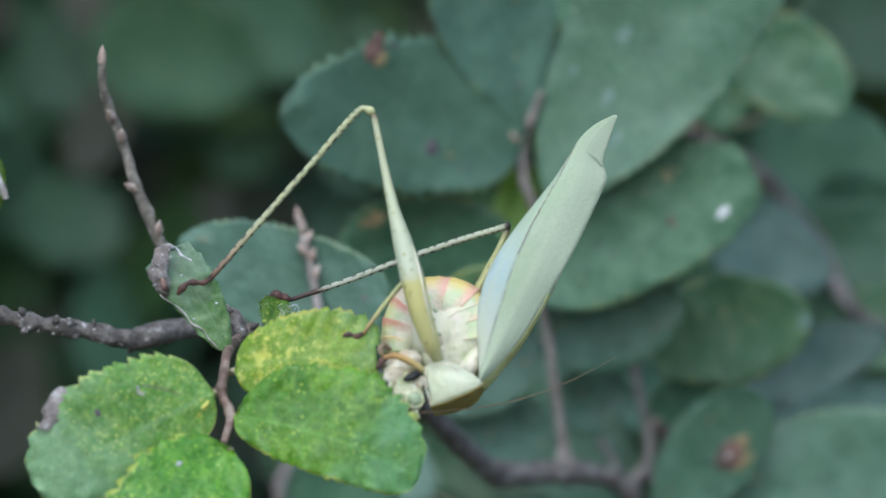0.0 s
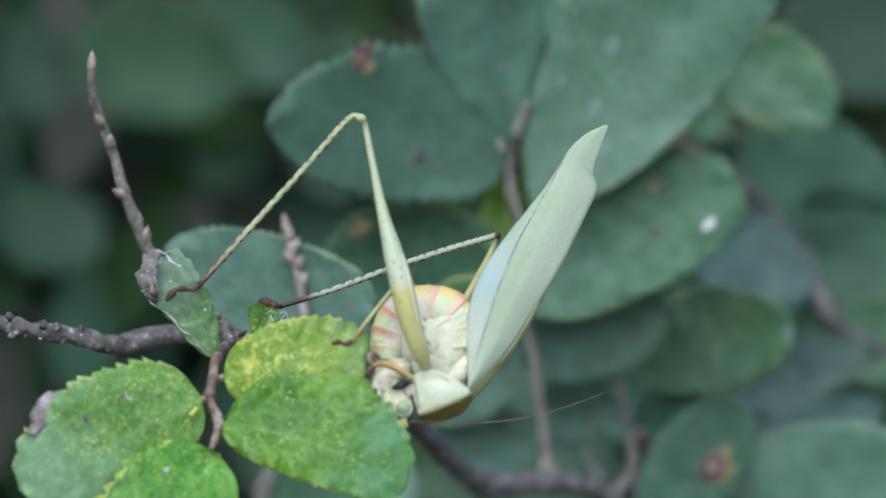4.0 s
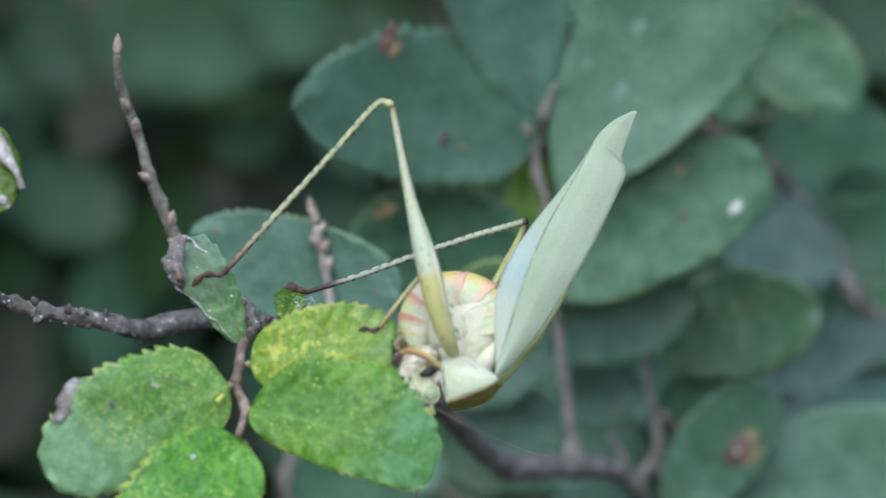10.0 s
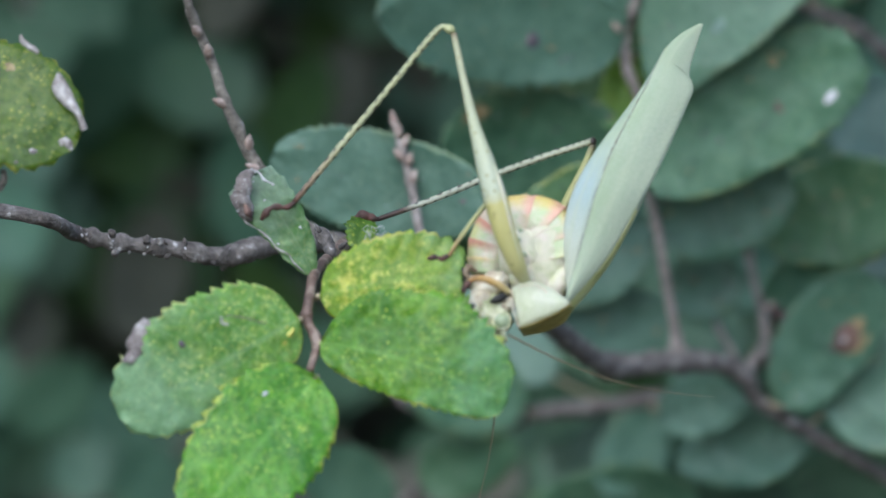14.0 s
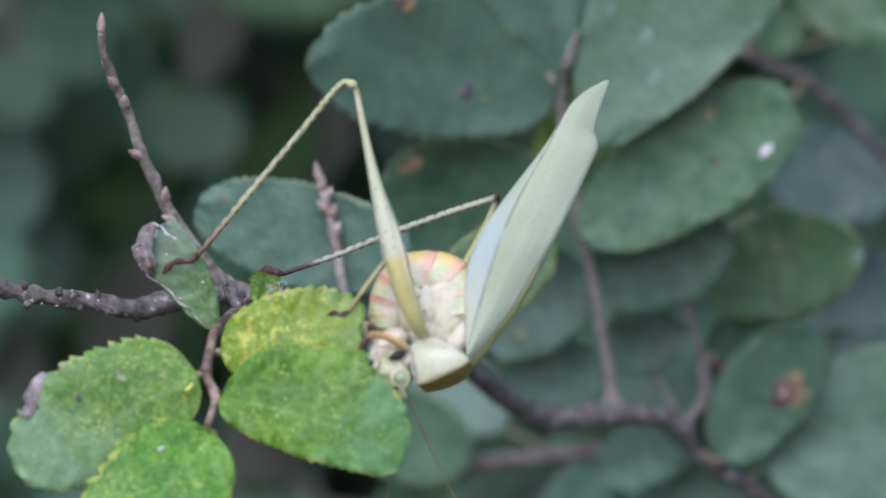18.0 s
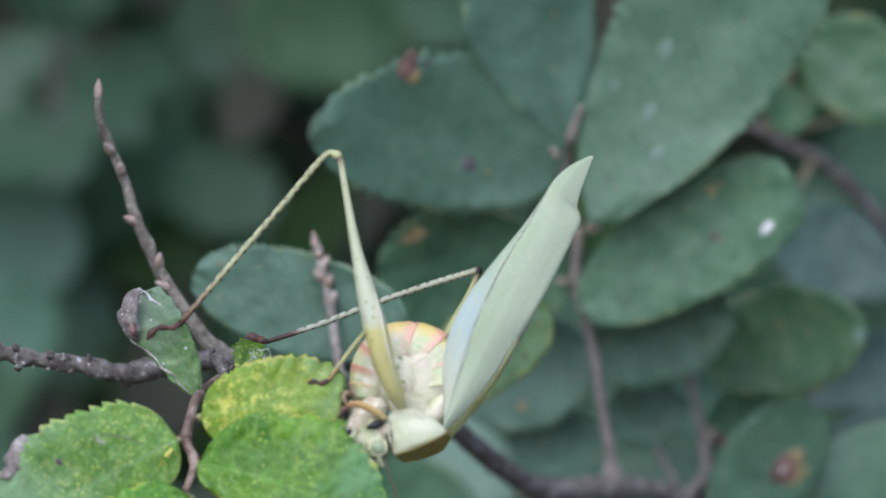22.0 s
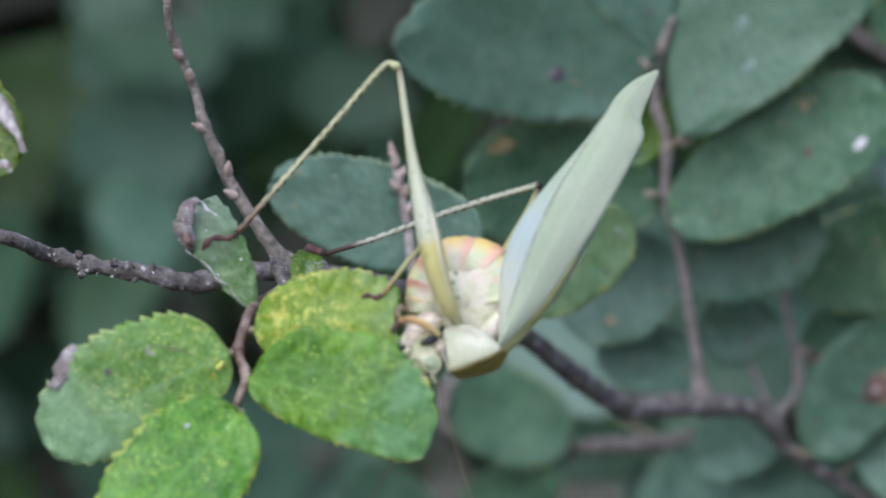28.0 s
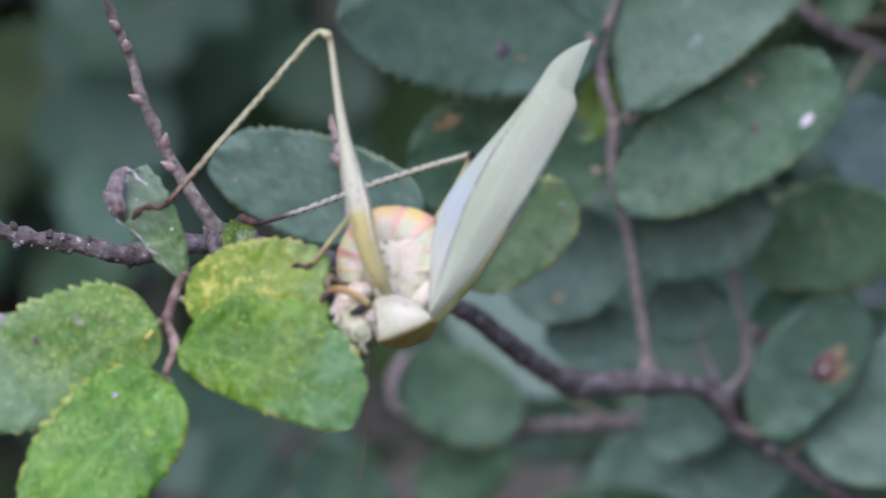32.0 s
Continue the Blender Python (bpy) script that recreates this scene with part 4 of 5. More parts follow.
leaf(bough, (40.9, 150.0, 27.1), (47.9, 152.0, 29.5), 7.0, LEAF_MOSS, (42.8, 168.0, 25.5), "small green leaf", 18, 0.031, seed=34, roll=0, fold=5, sag=-1)

low = thing("low_bough", (232.0, 420.0, -120.0), "brown bough low behind the main branch with drooping leaves", "branch")
wood(low, "stem", ((232.0, 420.0, -120.0), (170.0, 280.0, -70.0), (49.2, 176.0, -26.7), (29.4, 174.0, -28.3), (13.7, 172.0, -30.4), (1.8, 171.0, -31.4), (-6.1, 172.0, -35.0), (-14.3, 175.0, -41.0), (-22.5, 178.0, -51.1)), (2.2, 1.8, 1.3, 1.2, 1.15, 1.1, 1.0, 0.9, 0.9), BARK, ((0.45, 0.3, 0.03),), 60, 0.2, "brown bark")
low_m = leaf(low, (0.4, 168.0, -30.2), (-18.4, 164.0, -22.9), 13.4, LEAF_DARK, (1.9, 170.5, -31.3), "dull leaf with a withered pale margin", 24, 0.031, seed=35, roll=10, fold=5, sag=-1)
part("dead_margin", tube(((-14.4, 163.0, -20.1), (-16.4, 162.6, -21.7), (-17.3, 162.6, -24.4), (-17.4, 163.0, -27.6), (-15.7, 163.6, -29.8)), (0.2, 0.7, 0.9, 0.7, 0.2), 24, 9, 0.8, flat=0.3), ROTGREY, low_m[0], "withered pale margin")
leaf(low, (5.3, 188.0, -27.1), (-15.3, 204.0, -10.4), 11.4, LEAF_UNDER, (13.7, 172.0, -30.4), "pale leaf rising behind the branch", 24, 0.025, seed=25, roll=8, fold=4, sag=-0.8)
leaf(low, (15.6, 246.0, -35.5), (5.4, 236.0, -45.2), 11.0, LEAF_UNDER, (29.4, 174.0, -28.3), "pale bluish leaf low down", 21, 0.031, seed=27, roll=-10, fold=4, sag=-0.8)
leaf(low, (-14.8, 172.0, -40.8), (-0.9, 166.0, -35.2), 10.0, LEAF_DARK, (-12.6, 174.0, -39.7), "withered brownish leaf", 21, 0.031, seed=36, roll=0, fold=5, sag=-1)
leaf(low, (19.4, 168.0, -31.7), (11.1, 164.0, -42.7), 10.0, LEAF_BLUE, (18.4, 172.0, -30.0), "pale bluish leaf", 21, 0.031, seed=37, roll=0, fold=5, sag=-1)
leaf(low, (-19.1, 176.0, -44.4), (-32.3, 170.0, -36.3), 11.0, LEAF_BLUE, (-18.4, 177.0, -45.6), "bluish leaf low down", 21, 0.031, seed=38, roll=0, fold=5, sag=-1)
leaf(low, (40.5, 150.0, -12.3), (21.1, 152.0, -7.4), 14.0, LEAF_BLUE, (29.5, 173.0, -28.2), "dark green leaf behind the twigs", 24, 0.031, seed=39, roll=-6, fold=5, sag=-1)

# ---- the deep hedge ----
def blade_mesh(name, w, seed):
    sh = LeafShape((0, 0, -1000), (30, 0, -1000), w, seed=seed, fold=7, sag=-1.5)
    bm = blade(sh, 14, 0.035, across=(0.0, 0.3, 0.65, 0.9, 1.0))
    me = bpy.data.meshes.new(name)
    bm.to_mesh(me)
    bm.free()
    for poly in me.polygons:
        poly.use_smooth = True
    return me


def far_leaf(parent, mesh, base, tip, width, roll):
    """A leaf that shares its mesh with others, laid from base to tip."""
    b, t = at(base), at(tip)
    ax = (t - b).normalized()
    n = (VIEW - ax * VIEW.dot(ax)).normalized()
    s = n.cross(ax)
    m3 = Matrix((ax, n * -1, s * -1)).transposed()
    m3 = Matrix.Rotation(radians(roll), 3, ax) @ m3
    k = (t - b).length / 0.030
    ob = new("leaf", mesh)
    ob.parent = parent
    ob.matrix_local = Matrix.Translation(b - parent.location) @ m3.to_4x4() @ Matrix.Diagonal((k, k, width / 18.0 * 1.0, 1))
    return ob


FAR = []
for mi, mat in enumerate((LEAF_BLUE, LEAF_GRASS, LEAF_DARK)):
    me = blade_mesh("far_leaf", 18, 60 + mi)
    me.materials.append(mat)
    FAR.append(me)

# leaves painted as dark as the shaded gaps
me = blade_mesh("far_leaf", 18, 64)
me.materials.append(GAP_SHADE)
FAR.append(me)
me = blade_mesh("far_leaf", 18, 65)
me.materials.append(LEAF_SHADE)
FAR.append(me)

hedge = thing("elm_shrub", (-135, 470, -1000), "dim blue-green foliage of a shrub on thin dark stems", "shrub")
for k, (x, top, d) in enumerate(((-230, -225, 400), (232, 228, 420), (-135, -90, 470), (-92, -120, 520), (-30, 10, 560), (60, -40, 590), (130, 60, 560), (190, 20, 600))):
    wood(hedge, "stem", ((x, d, -1010), (x, d, -600), (x, d, -260), (x + 0.4 * (top - x) + 8, d - 6, -50), (x + 0.8 * (top - x), d + 5, 40), (top, d, 200)), (4.0, 3.4, 2.6, 2.0, 1.6, 1.0), BARK, (), 60, 0.2, seed=k)
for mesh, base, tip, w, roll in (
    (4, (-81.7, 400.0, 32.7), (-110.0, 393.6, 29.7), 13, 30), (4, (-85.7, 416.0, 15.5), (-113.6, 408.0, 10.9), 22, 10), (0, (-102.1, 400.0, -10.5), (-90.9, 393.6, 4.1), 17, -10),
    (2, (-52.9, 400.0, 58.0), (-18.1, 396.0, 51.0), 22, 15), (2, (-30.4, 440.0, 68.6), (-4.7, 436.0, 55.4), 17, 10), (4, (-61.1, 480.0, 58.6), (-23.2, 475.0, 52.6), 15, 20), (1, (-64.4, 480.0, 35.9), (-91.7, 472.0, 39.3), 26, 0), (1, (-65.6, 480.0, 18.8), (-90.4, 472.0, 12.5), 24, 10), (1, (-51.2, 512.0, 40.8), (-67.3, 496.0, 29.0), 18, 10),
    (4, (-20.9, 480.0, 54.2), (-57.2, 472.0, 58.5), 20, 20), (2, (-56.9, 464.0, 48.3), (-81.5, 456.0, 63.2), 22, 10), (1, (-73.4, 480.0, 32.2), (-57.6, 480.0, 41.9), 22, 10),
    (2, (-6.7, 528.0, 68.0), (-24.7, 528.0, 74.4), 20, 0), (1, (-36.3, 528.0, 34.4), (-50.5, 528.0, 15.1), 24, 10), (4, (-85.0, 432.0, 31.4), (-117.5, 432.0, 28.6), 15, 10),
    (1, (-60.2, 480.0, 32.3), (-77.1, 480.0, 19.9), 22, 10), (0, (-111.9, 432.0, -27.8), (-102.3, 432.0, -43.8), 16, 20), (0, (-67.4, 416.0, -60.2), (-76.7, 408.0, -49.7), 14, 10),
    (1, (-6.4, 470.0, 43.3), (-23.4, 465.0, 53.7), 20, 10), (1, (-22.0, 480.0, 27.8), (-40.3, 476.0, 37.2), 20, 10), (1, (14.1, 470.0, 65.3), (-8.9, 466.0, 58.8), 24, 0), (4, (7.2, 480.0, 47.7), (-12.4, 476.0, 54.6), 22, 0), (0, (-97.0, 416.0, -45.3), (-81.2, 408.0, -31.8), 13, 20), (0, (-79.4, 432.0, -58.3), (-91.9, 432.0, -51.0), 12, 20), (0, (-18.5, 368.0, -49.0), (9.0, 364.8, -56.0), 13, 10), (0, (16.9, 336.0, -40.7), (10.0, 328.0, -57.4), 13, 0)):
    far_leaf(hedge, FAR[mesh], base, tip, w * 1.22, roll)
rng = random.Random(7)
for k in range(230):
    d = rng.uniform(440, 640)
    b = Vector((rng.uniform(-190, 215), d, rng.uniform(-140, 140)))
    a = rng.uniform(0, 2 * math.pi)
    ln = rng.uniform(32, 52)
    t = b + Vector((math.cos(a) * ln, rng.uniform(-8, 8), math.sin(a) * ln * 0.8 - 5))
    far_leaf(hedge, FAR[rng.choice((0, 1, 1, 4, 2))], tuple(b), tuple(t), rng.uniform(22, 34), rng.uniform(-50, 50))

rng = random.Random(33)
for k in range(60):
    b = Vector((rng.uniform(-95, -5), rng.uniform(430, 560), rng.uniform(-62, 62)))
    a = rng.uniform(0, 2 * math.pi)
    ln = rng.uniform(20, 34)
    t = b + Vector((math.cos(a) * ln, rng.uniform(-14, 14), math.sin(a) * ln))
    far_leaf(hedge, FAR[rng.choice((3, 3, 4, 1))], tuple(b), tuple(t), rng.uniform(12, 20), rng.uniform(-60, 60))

rng = random.Random(37)
for k in range(24):
    b = Vector((rng.uniform(-45, 40), rng.uniform(330, 420), rng.uniform(-85, -32)))
    a = rng.uniform(0, 2 * math.pi)
    ln = rng.uniform(18, 28)
    t = b + Vector((math.cos(a) * ln, rng.uniform(-8, 6), math.sin(a) * ln))
    far_leaf(hedge, FAR[rng.choice((2, 3, 4, 2))], tuple(b), tuple(t), rng.uniform(11, 17), rng.uniform(-35, 35))

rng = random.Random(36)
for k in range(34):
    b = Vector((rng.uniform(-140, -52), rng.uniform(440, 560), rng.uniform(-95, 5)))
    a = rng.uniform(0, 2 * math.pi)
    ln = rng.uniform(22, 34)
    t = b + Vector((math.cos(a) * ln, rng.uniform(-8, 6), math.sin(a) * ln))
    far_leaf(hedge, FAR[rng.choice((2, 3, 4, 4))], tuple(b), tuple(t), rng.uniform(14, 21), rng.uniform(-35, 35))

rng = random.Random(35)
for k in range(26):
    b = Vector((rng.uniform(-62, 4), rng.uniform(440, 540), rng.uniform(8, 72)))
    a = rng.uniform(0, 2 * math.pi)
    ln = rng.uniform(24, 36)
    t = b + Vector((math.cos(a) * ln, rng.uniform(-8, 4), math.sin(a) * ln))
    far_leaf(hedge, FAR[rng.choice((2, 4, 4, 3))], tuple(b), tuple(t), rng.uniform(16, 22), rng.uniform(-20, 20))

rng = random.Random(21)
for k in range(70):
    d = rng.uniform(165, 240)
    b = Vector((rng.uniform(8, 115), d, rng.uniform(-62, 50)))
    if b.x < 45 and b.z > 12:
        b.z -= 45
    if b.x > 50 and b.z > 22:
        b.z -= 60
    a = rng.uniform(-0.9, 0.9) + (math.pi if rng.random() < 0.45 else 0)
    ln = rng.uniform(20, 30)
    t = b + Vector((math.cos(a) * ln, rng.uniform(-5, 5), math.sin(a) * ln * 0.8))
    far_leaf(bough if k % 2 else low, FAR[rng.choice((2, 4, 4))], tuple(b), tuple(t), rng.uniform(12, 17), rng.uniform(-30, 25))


def thicket(name, label, count, box, size, mat, seed, ragged=False):
    """A mass of simple folded leaves, as uncountable foliage."""
    rng = random.Random(seed)
    verts, faces = [], []
    (x0, x1), (y0, y1), (z0, z1) = box
    for _ in range(count):
        c = Vector((rng.uniform(x0, x1), rng.uniform(y0, y1), rng.uniform(z0, z1)))
        e = ((2 * c.x - x0 - x1) / (x1 - x0)) ** 4 + ((2 * c.y - y0 - y1) / (y1 - y0)) ** 4 + ((2 * c.z - z0 - z1) / (z1 - z0)) ** 4
        if ragged and e + 0.8 * noise.noise(c * 0.006) > 0.9:
            continue
        m = Euler((rng.uniform(-1, 1), rng.uniform(-1, 1), rng.uniform(0, 6.3))).to_matrix()
        s = size * rng.uniform(0.7, 1.3)
        k = len(verts)
        for q in ((-1, 0, 0), (-0.45, 0.48, 0.1), (0.3, 0.5, 0.1), (1, 0, 0), (0.3, -0.5, 0.1), (-0.45, -0.48, 0.1), (-0.1, 0, -0.06)):
            verts.append(at(tuple(c + m @ (Vector(q) * s))))
        faces += [(k + a, k + b, k + 6) for a, b in ((0, 1), (1, 2), (2, 3), (3, 4), (4, 5), (5, 0))]
    me = bpy.data.meshes.new(name)
    me.from_pydata([tuple(v) for v in verts], [], faces)
    me.materials.append(mat)
    for poly in me.polygons:
        poly.use_smooth = True
    ob = new(name, me)
    return tagged(ob, label, "foliage", kind="stuff")


thicket("hedge_foliage", "dense dark green foliage filling the hedge", 2800, ((-420, 420), (660, 900), (-480, 480)), 24, LEAF_DARK, 11)
thicket("outer_foliage", "leafy outside of the hedge, dark green", 9000, ((-1500, -330), (420, 960), (-1000, 620)), 34, LEAF_DARK, 16, True)
thicket("outer_foliage", "leafy outside of the hedge, dark green", 9000, ((330, 1500), (420, 960), (-1000, 620)), 34, LEAF_DARK, 17, True)
thicket("top_foliage", "leafy top of the hedge, dark green", 3500, ((-700, 700), (600, 1000), (420, 800)), 34, LEAF_DARK, 18, True)
thicket("base_foliage", "sparse dark foliage near the hedge's foot", 3000, ((-600, 600), (560, 950), (-1000, -430)), 34, LEAF_DARK, 19, True)
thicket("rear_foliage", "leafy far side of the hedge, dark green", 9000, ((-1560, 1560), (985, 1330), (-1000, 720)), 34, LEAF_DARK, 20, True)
# the next two are unseen leaf masses, added only to block skylight
thicket("upper_foliage", "unseen leaf mass added above to shade the deep hedge", 1000, ((-420, 420), (190, 680), (112, 420)), 24, LEAF_DARK, 12, True)
thicket("side_foliage", "unseen leaf mass added overhead to shade the leaves at the right", 170, ((25, 330), (150, 330), (110, 330)), 24, LEAF_DARK, 14)
thicket("dead_foliage", "leaves coloured dark for the shaded gaps deep in the hedge", 300, ((-300, 40), (540, 660), (-160, 160)), 26, GAP_SHADE, 15)
thicket("lower_foliage", "dense dark green foliage of the hedge below", 2600, ((-420, 420), (280, 660), (-430, -180)), 24, LEAF_DARK, 13, True)

g = bmesh.new()
bmesh.ops.create_grid(g, x_segments=24, y_segments=24, size=60)
for v in g.verts:
    v.co.z = 0.03 * noise.noise(v.co * 0.7)
gm = bpy.data.meshes.new("ground")
g.to_mesh(gm)
g.free()
gm.materials.append(GROUND)
tagged(new("ground", gm), "brown leaf litter under the hedge", "ground", kind="structure")

# wall added to close the gaps; its colour stands for shade
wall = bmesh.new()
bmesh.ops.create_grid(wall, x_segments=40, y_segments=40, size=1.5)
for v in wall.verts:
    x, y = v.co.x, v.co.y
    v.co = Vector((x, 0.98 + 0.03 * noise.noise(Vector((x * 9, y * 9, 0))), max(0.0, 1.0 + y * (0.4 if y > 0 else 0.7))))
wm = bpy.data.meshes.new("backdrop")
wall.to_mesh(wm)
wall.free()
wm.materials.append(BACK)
tagged(new("backdrop", wm), "plain wall added behind the leaves, coloured as the hedge's shaded interior", "backdrop", kind="structure")

# ---- the katydid ----
def along(name, stops, spots=0.0, rough=0.45, fleck=(0.05, 0.04, 0.03), sub=0.12, scale=700, dashes=0):
    """Limb skin: colours along the limb, dark dots where spots > 0."""
    m, nt, bsdf = material(name)
    tc = nt.nodes.new("ShaderNodeTexCoord")
    sep = nt.nodes.new("ShaderNodeSeparateXYZ")
    nt.links.new(tc.outputs["UV"], sep.inputs[0])
    wob = maths(nt, "MULTIPLY_ADD", speckle(nt, scale), 0.06, -0.03)
    col = ramp(nt, maths(nt, "ADD", sep.outputs[1], wob), *stops)
    if spots:
        vor = node(nt, "ShaderNodeTexVoronoi", Scale=1150.0)
        nt.links.new(tc.outputs["Object"], vor.inputs["Vector"])
        dots = ramp(nt, vor.outputs["Distance"], (0.0, 1.0), (0.2, 1.0), (0.3, 0.0))
        keep = ramp(nt, speckle(nt, 600, 2), (0.42, 0.0), (0.5, 1.0))
        col = blend(nt, maths(nt, "MULTIPLY", maths(nt, "MULTIPLY", dots, keep), spots), col, fleck)
    if dashes:
        wave = maths(nt, "SINE", maths(nt, "MULTIPLY", sep.outputs[0], 6.2832))
        half = maths(nt, "MULTIPLY", maths(nt, "GREATER_THAN", wave, 0.0), 0.5)
        beat = maths(nt, "FRACT", maths(nt, "ADD", maths(nt, "ADD", half, maths(nt, "MULTIPLY", sep.outputs[1], dashes)), maths(nt, "MULTIPLY", speckle(nt, 700), 1.6)))
        on = ramp(nt, beat, (0.0, 1.0), (0.24, 1.0), (0.32, 0.0))
        edge = maths(nt, "ABSOLUTE", wave)
        rim = ramp(nt, edge, (0.42, 0.0), (0.55, 1.0))
        col = blend(nt, maths(nt, "MULTIPLY", maths(nt, "MULTIPLY", on, rim), 0.9), col, (0.035, 0.03, 0.025))
    nt.links.new(col, bsdf.inputs["Base Color"])
    bsdf.inputs["Roughness"].default_value = rough
    bsdf.inputs["Subsurface Weight"].default_value = sub
    bsdf.inputs["Subsurface Radius"].default_value = (0.0008, 0.0008, 0.0004)
    bump(nt, bsdf, speckle(nt, 2500, 3), 0.00008, 0.7)
    return m


FEMUR = along("femur_skin", ((0.0, (0.56, 0.56, 0.32)), (0.12, (0.5, 0.48, 0.2)), (0.4, (0.46, 0.43, 0.15)), (0.425, (0.44, 0.45, 0.27)), (0.45, (0.42, 0.46, 0.32)), (0.75, (0.38, 0.41, 0.25)), (0.97, (0.34, 0.35, 0.2)), (1.0, (0.2, 0.17, 0.1))), 0.5, fleck=(0.25, 0.22, 0.08))
TIBIA = along("tibia_skin", ((0.0, (0.4, 0.43, 0.22)), (0.75, (0.42, 0.44, 0.25)), (0.9, (0.26, 0.2, 0.12)), (1.0, (0.12, 0.06, 0.04))), 0.3, dashes=24)
TIBIA_FAR = along("far_tibia_skin", ((0.0, (0.05, 0.04, 0.03)), (0.04, (0.06, 0.05, 0.035)), (0.08, (0.38, 0.4, 0.26)), (0.84, (0.4, 0.42, 0.32)), (0.9, (0.09, 0.06, 0.045)), (1.0, (0.04, 0.028, 0.024))), 0.3, dashes=27)
LEG_SMALL = along("small_leg_skin", ((0.0, (0.38, 0.42, 0.2)), (0.75, (0.38, 0.38, 0.16)), (1.0, (0.28, 0.14, 0.05))), 0.3)
FORELEG = along("foreleg_skin", ((0.0, (0.5, 0.42, 0.18)), (0.4, (0.42, 0.27, 0.08)), (1.0, (0.26, 0.13, 0.04))), 0.3)
TARSUS = along("tarsus_skin", ((0.0, (0.05, 0.034, 0.026)), (0.3, (0.11, 0.05, 0.035)), (0.6, (0.06, 0.036, 0.028)), (1.0, (0.1, 0.05, 0.036))), 0.7, rough=0.7)
SKIN = plain("pale_green_skin", ((0.36, (0.48, 0.51, 0.3)), (0.46, (0.58, 0.58, 0.39)), (0.56, (0.63, 0.6, 0.45)), (0.66, (0.68, 0.6, 0.5))), 480, 0.46, 1300, 0.0003, sub=0.15)
SHIELD = plain("shield_skin", ((0.36, (0.45, 0.49, 0.3)), (0.5, (0.51, 0.54, 0.375)), (0.64, (0.57, 0.575, 0.44))), 300, 0.45, 1500, 0.0002, sub=0.15)
PALE_SKIN = plain("cream_skin", ((0.36, (0.5, 0.39, 0.26)), (0.46, (0.62, 0.55, 0.39)), (0.6, (0.7, 0.66, 0.52))), 700, 0.45, 1500, 0.0003, sub=0.15)
HEAD_SKIN = plain("head_skin", ((0.36, (0.34, 0.38, 0.18)), (0.47, (0.54, 0.56, 0.32)), (0.6, (0.68, 0.67, 0.48))), 900, 0.38, 1600, 0.0004, sub=0.15)
BLACK = plain("black_spine_and_gap", ((0.3, (0.012, 0.012, 0.012)), (0.7, (0.03, 0.03, 0.028))), 700, 0.5)
EYE = plain("eye_green", ((0.3, (0.22, 0.28, 0.15)), (0.7, (0.38, 0.45, 0.28))), 900, 0.25, 2600, 0.00005)
OLIVE = plain("olive_brown_edge", ((0.3, (0.26, 0.17, 0.04)), (0.5, (0.42, 0.33, 0.08)), (0.7, (0.55, 0.48, 0.18))), 500, 0.45)
EDGE = plain("yellow_green_edge", ((0.3, (0.34, 0.34, 0.1)), (0.5, (0.45, 0.47, 0.18)), (0.7, (0.52, 0.55, 0.26))), 500, 0.45)
BROWN = plain("brown_antenna", ((0.3, (0.13, 0.09, 0.05)), (0.7, (0.24, 0.18, 0.1))), 500, 0.5)


def segment_skin(name, band_colour, rim_colour):
    """Abdomen ring: pale skin, coloured on the back, with a band at its front rim."""
    m, nt, bsdf = material(name)
    tc = nt.nodes.new("ShaderNodeTexCoord")
    sep = nt.nodes.new("ShaderNodeSeparateXYZ")
    nt.links.new(tc.outputs["UV"], sep.inputs[0])
    v = maths(nt, "ADD", sep.outputs[1], maths(nt, "MULTIPLY_ADD", speckle(nt, 600, 4), 0.5, -0.25))
    out = maths(nt, "MULTIPLY_ADD", maths(nt, "COSINE", maths(nt, "MULTIPLY_ADD", sep.outputs[0], 6.2832, -1.5708)), 0.5, 0.5)
    out = maths(nt, "ADD", out, maths(nt, "MULTIPLY_ADD", speckle(nt, 500, 4), 0.3, -0.15))
    base = blend(nt, ramp(nt, speckle(nt, 480, 4), (0.4, 0.0), (0.6, 1.0)), (0.46, 0.54, 0.3), (0.62, 0.56, 0.45))
    col = blend(nt, ramp(nt, out, (0.72, 0.0), (0.95, 0.85)), base, rim_colour)
    band = ramp(nt, v, (0.0, 0.9), (0.2, 0.75), (0.5, 0.0))
    back = ramp(nt, out, (0.3, 0.0), (0.5, 0.35), (0.72, 1.0))
    nt.links.new(blend(nt, maths(nt, "MULTIPLY", band, back), col, band_colour), bsdf.inputs["Base Color"])
    bsdf.inputs["Roughness"].default_value = 0.4
    bsdf.inputs["Subsurface Weight"].default_value = 0.15
    bsdf.inputs["Subsurface Radius"].default_value = (0.0008, 0.0008, 0.0005)
    bump(nt, bsdf, maths(nt, "ADD", speckle(nt, 1800, 3), speckle(nt, 600, 3)), 0.00016, 0.9)
    return m


RED_BAND = segment_skin("segment_red_band", (0.58, 0.23, 0.16), (0.54, 0.56, 0.22))
PINK_BAND = segment_skin("segment_pink_band", (0.66, 0.36, 0.27), (0.72, 0.54, 0.13))
GOLD_BAND = segment_skin("segment_gold_band", (0.68, 0.54, 0.24), (0.64, 0.5, 0.36))


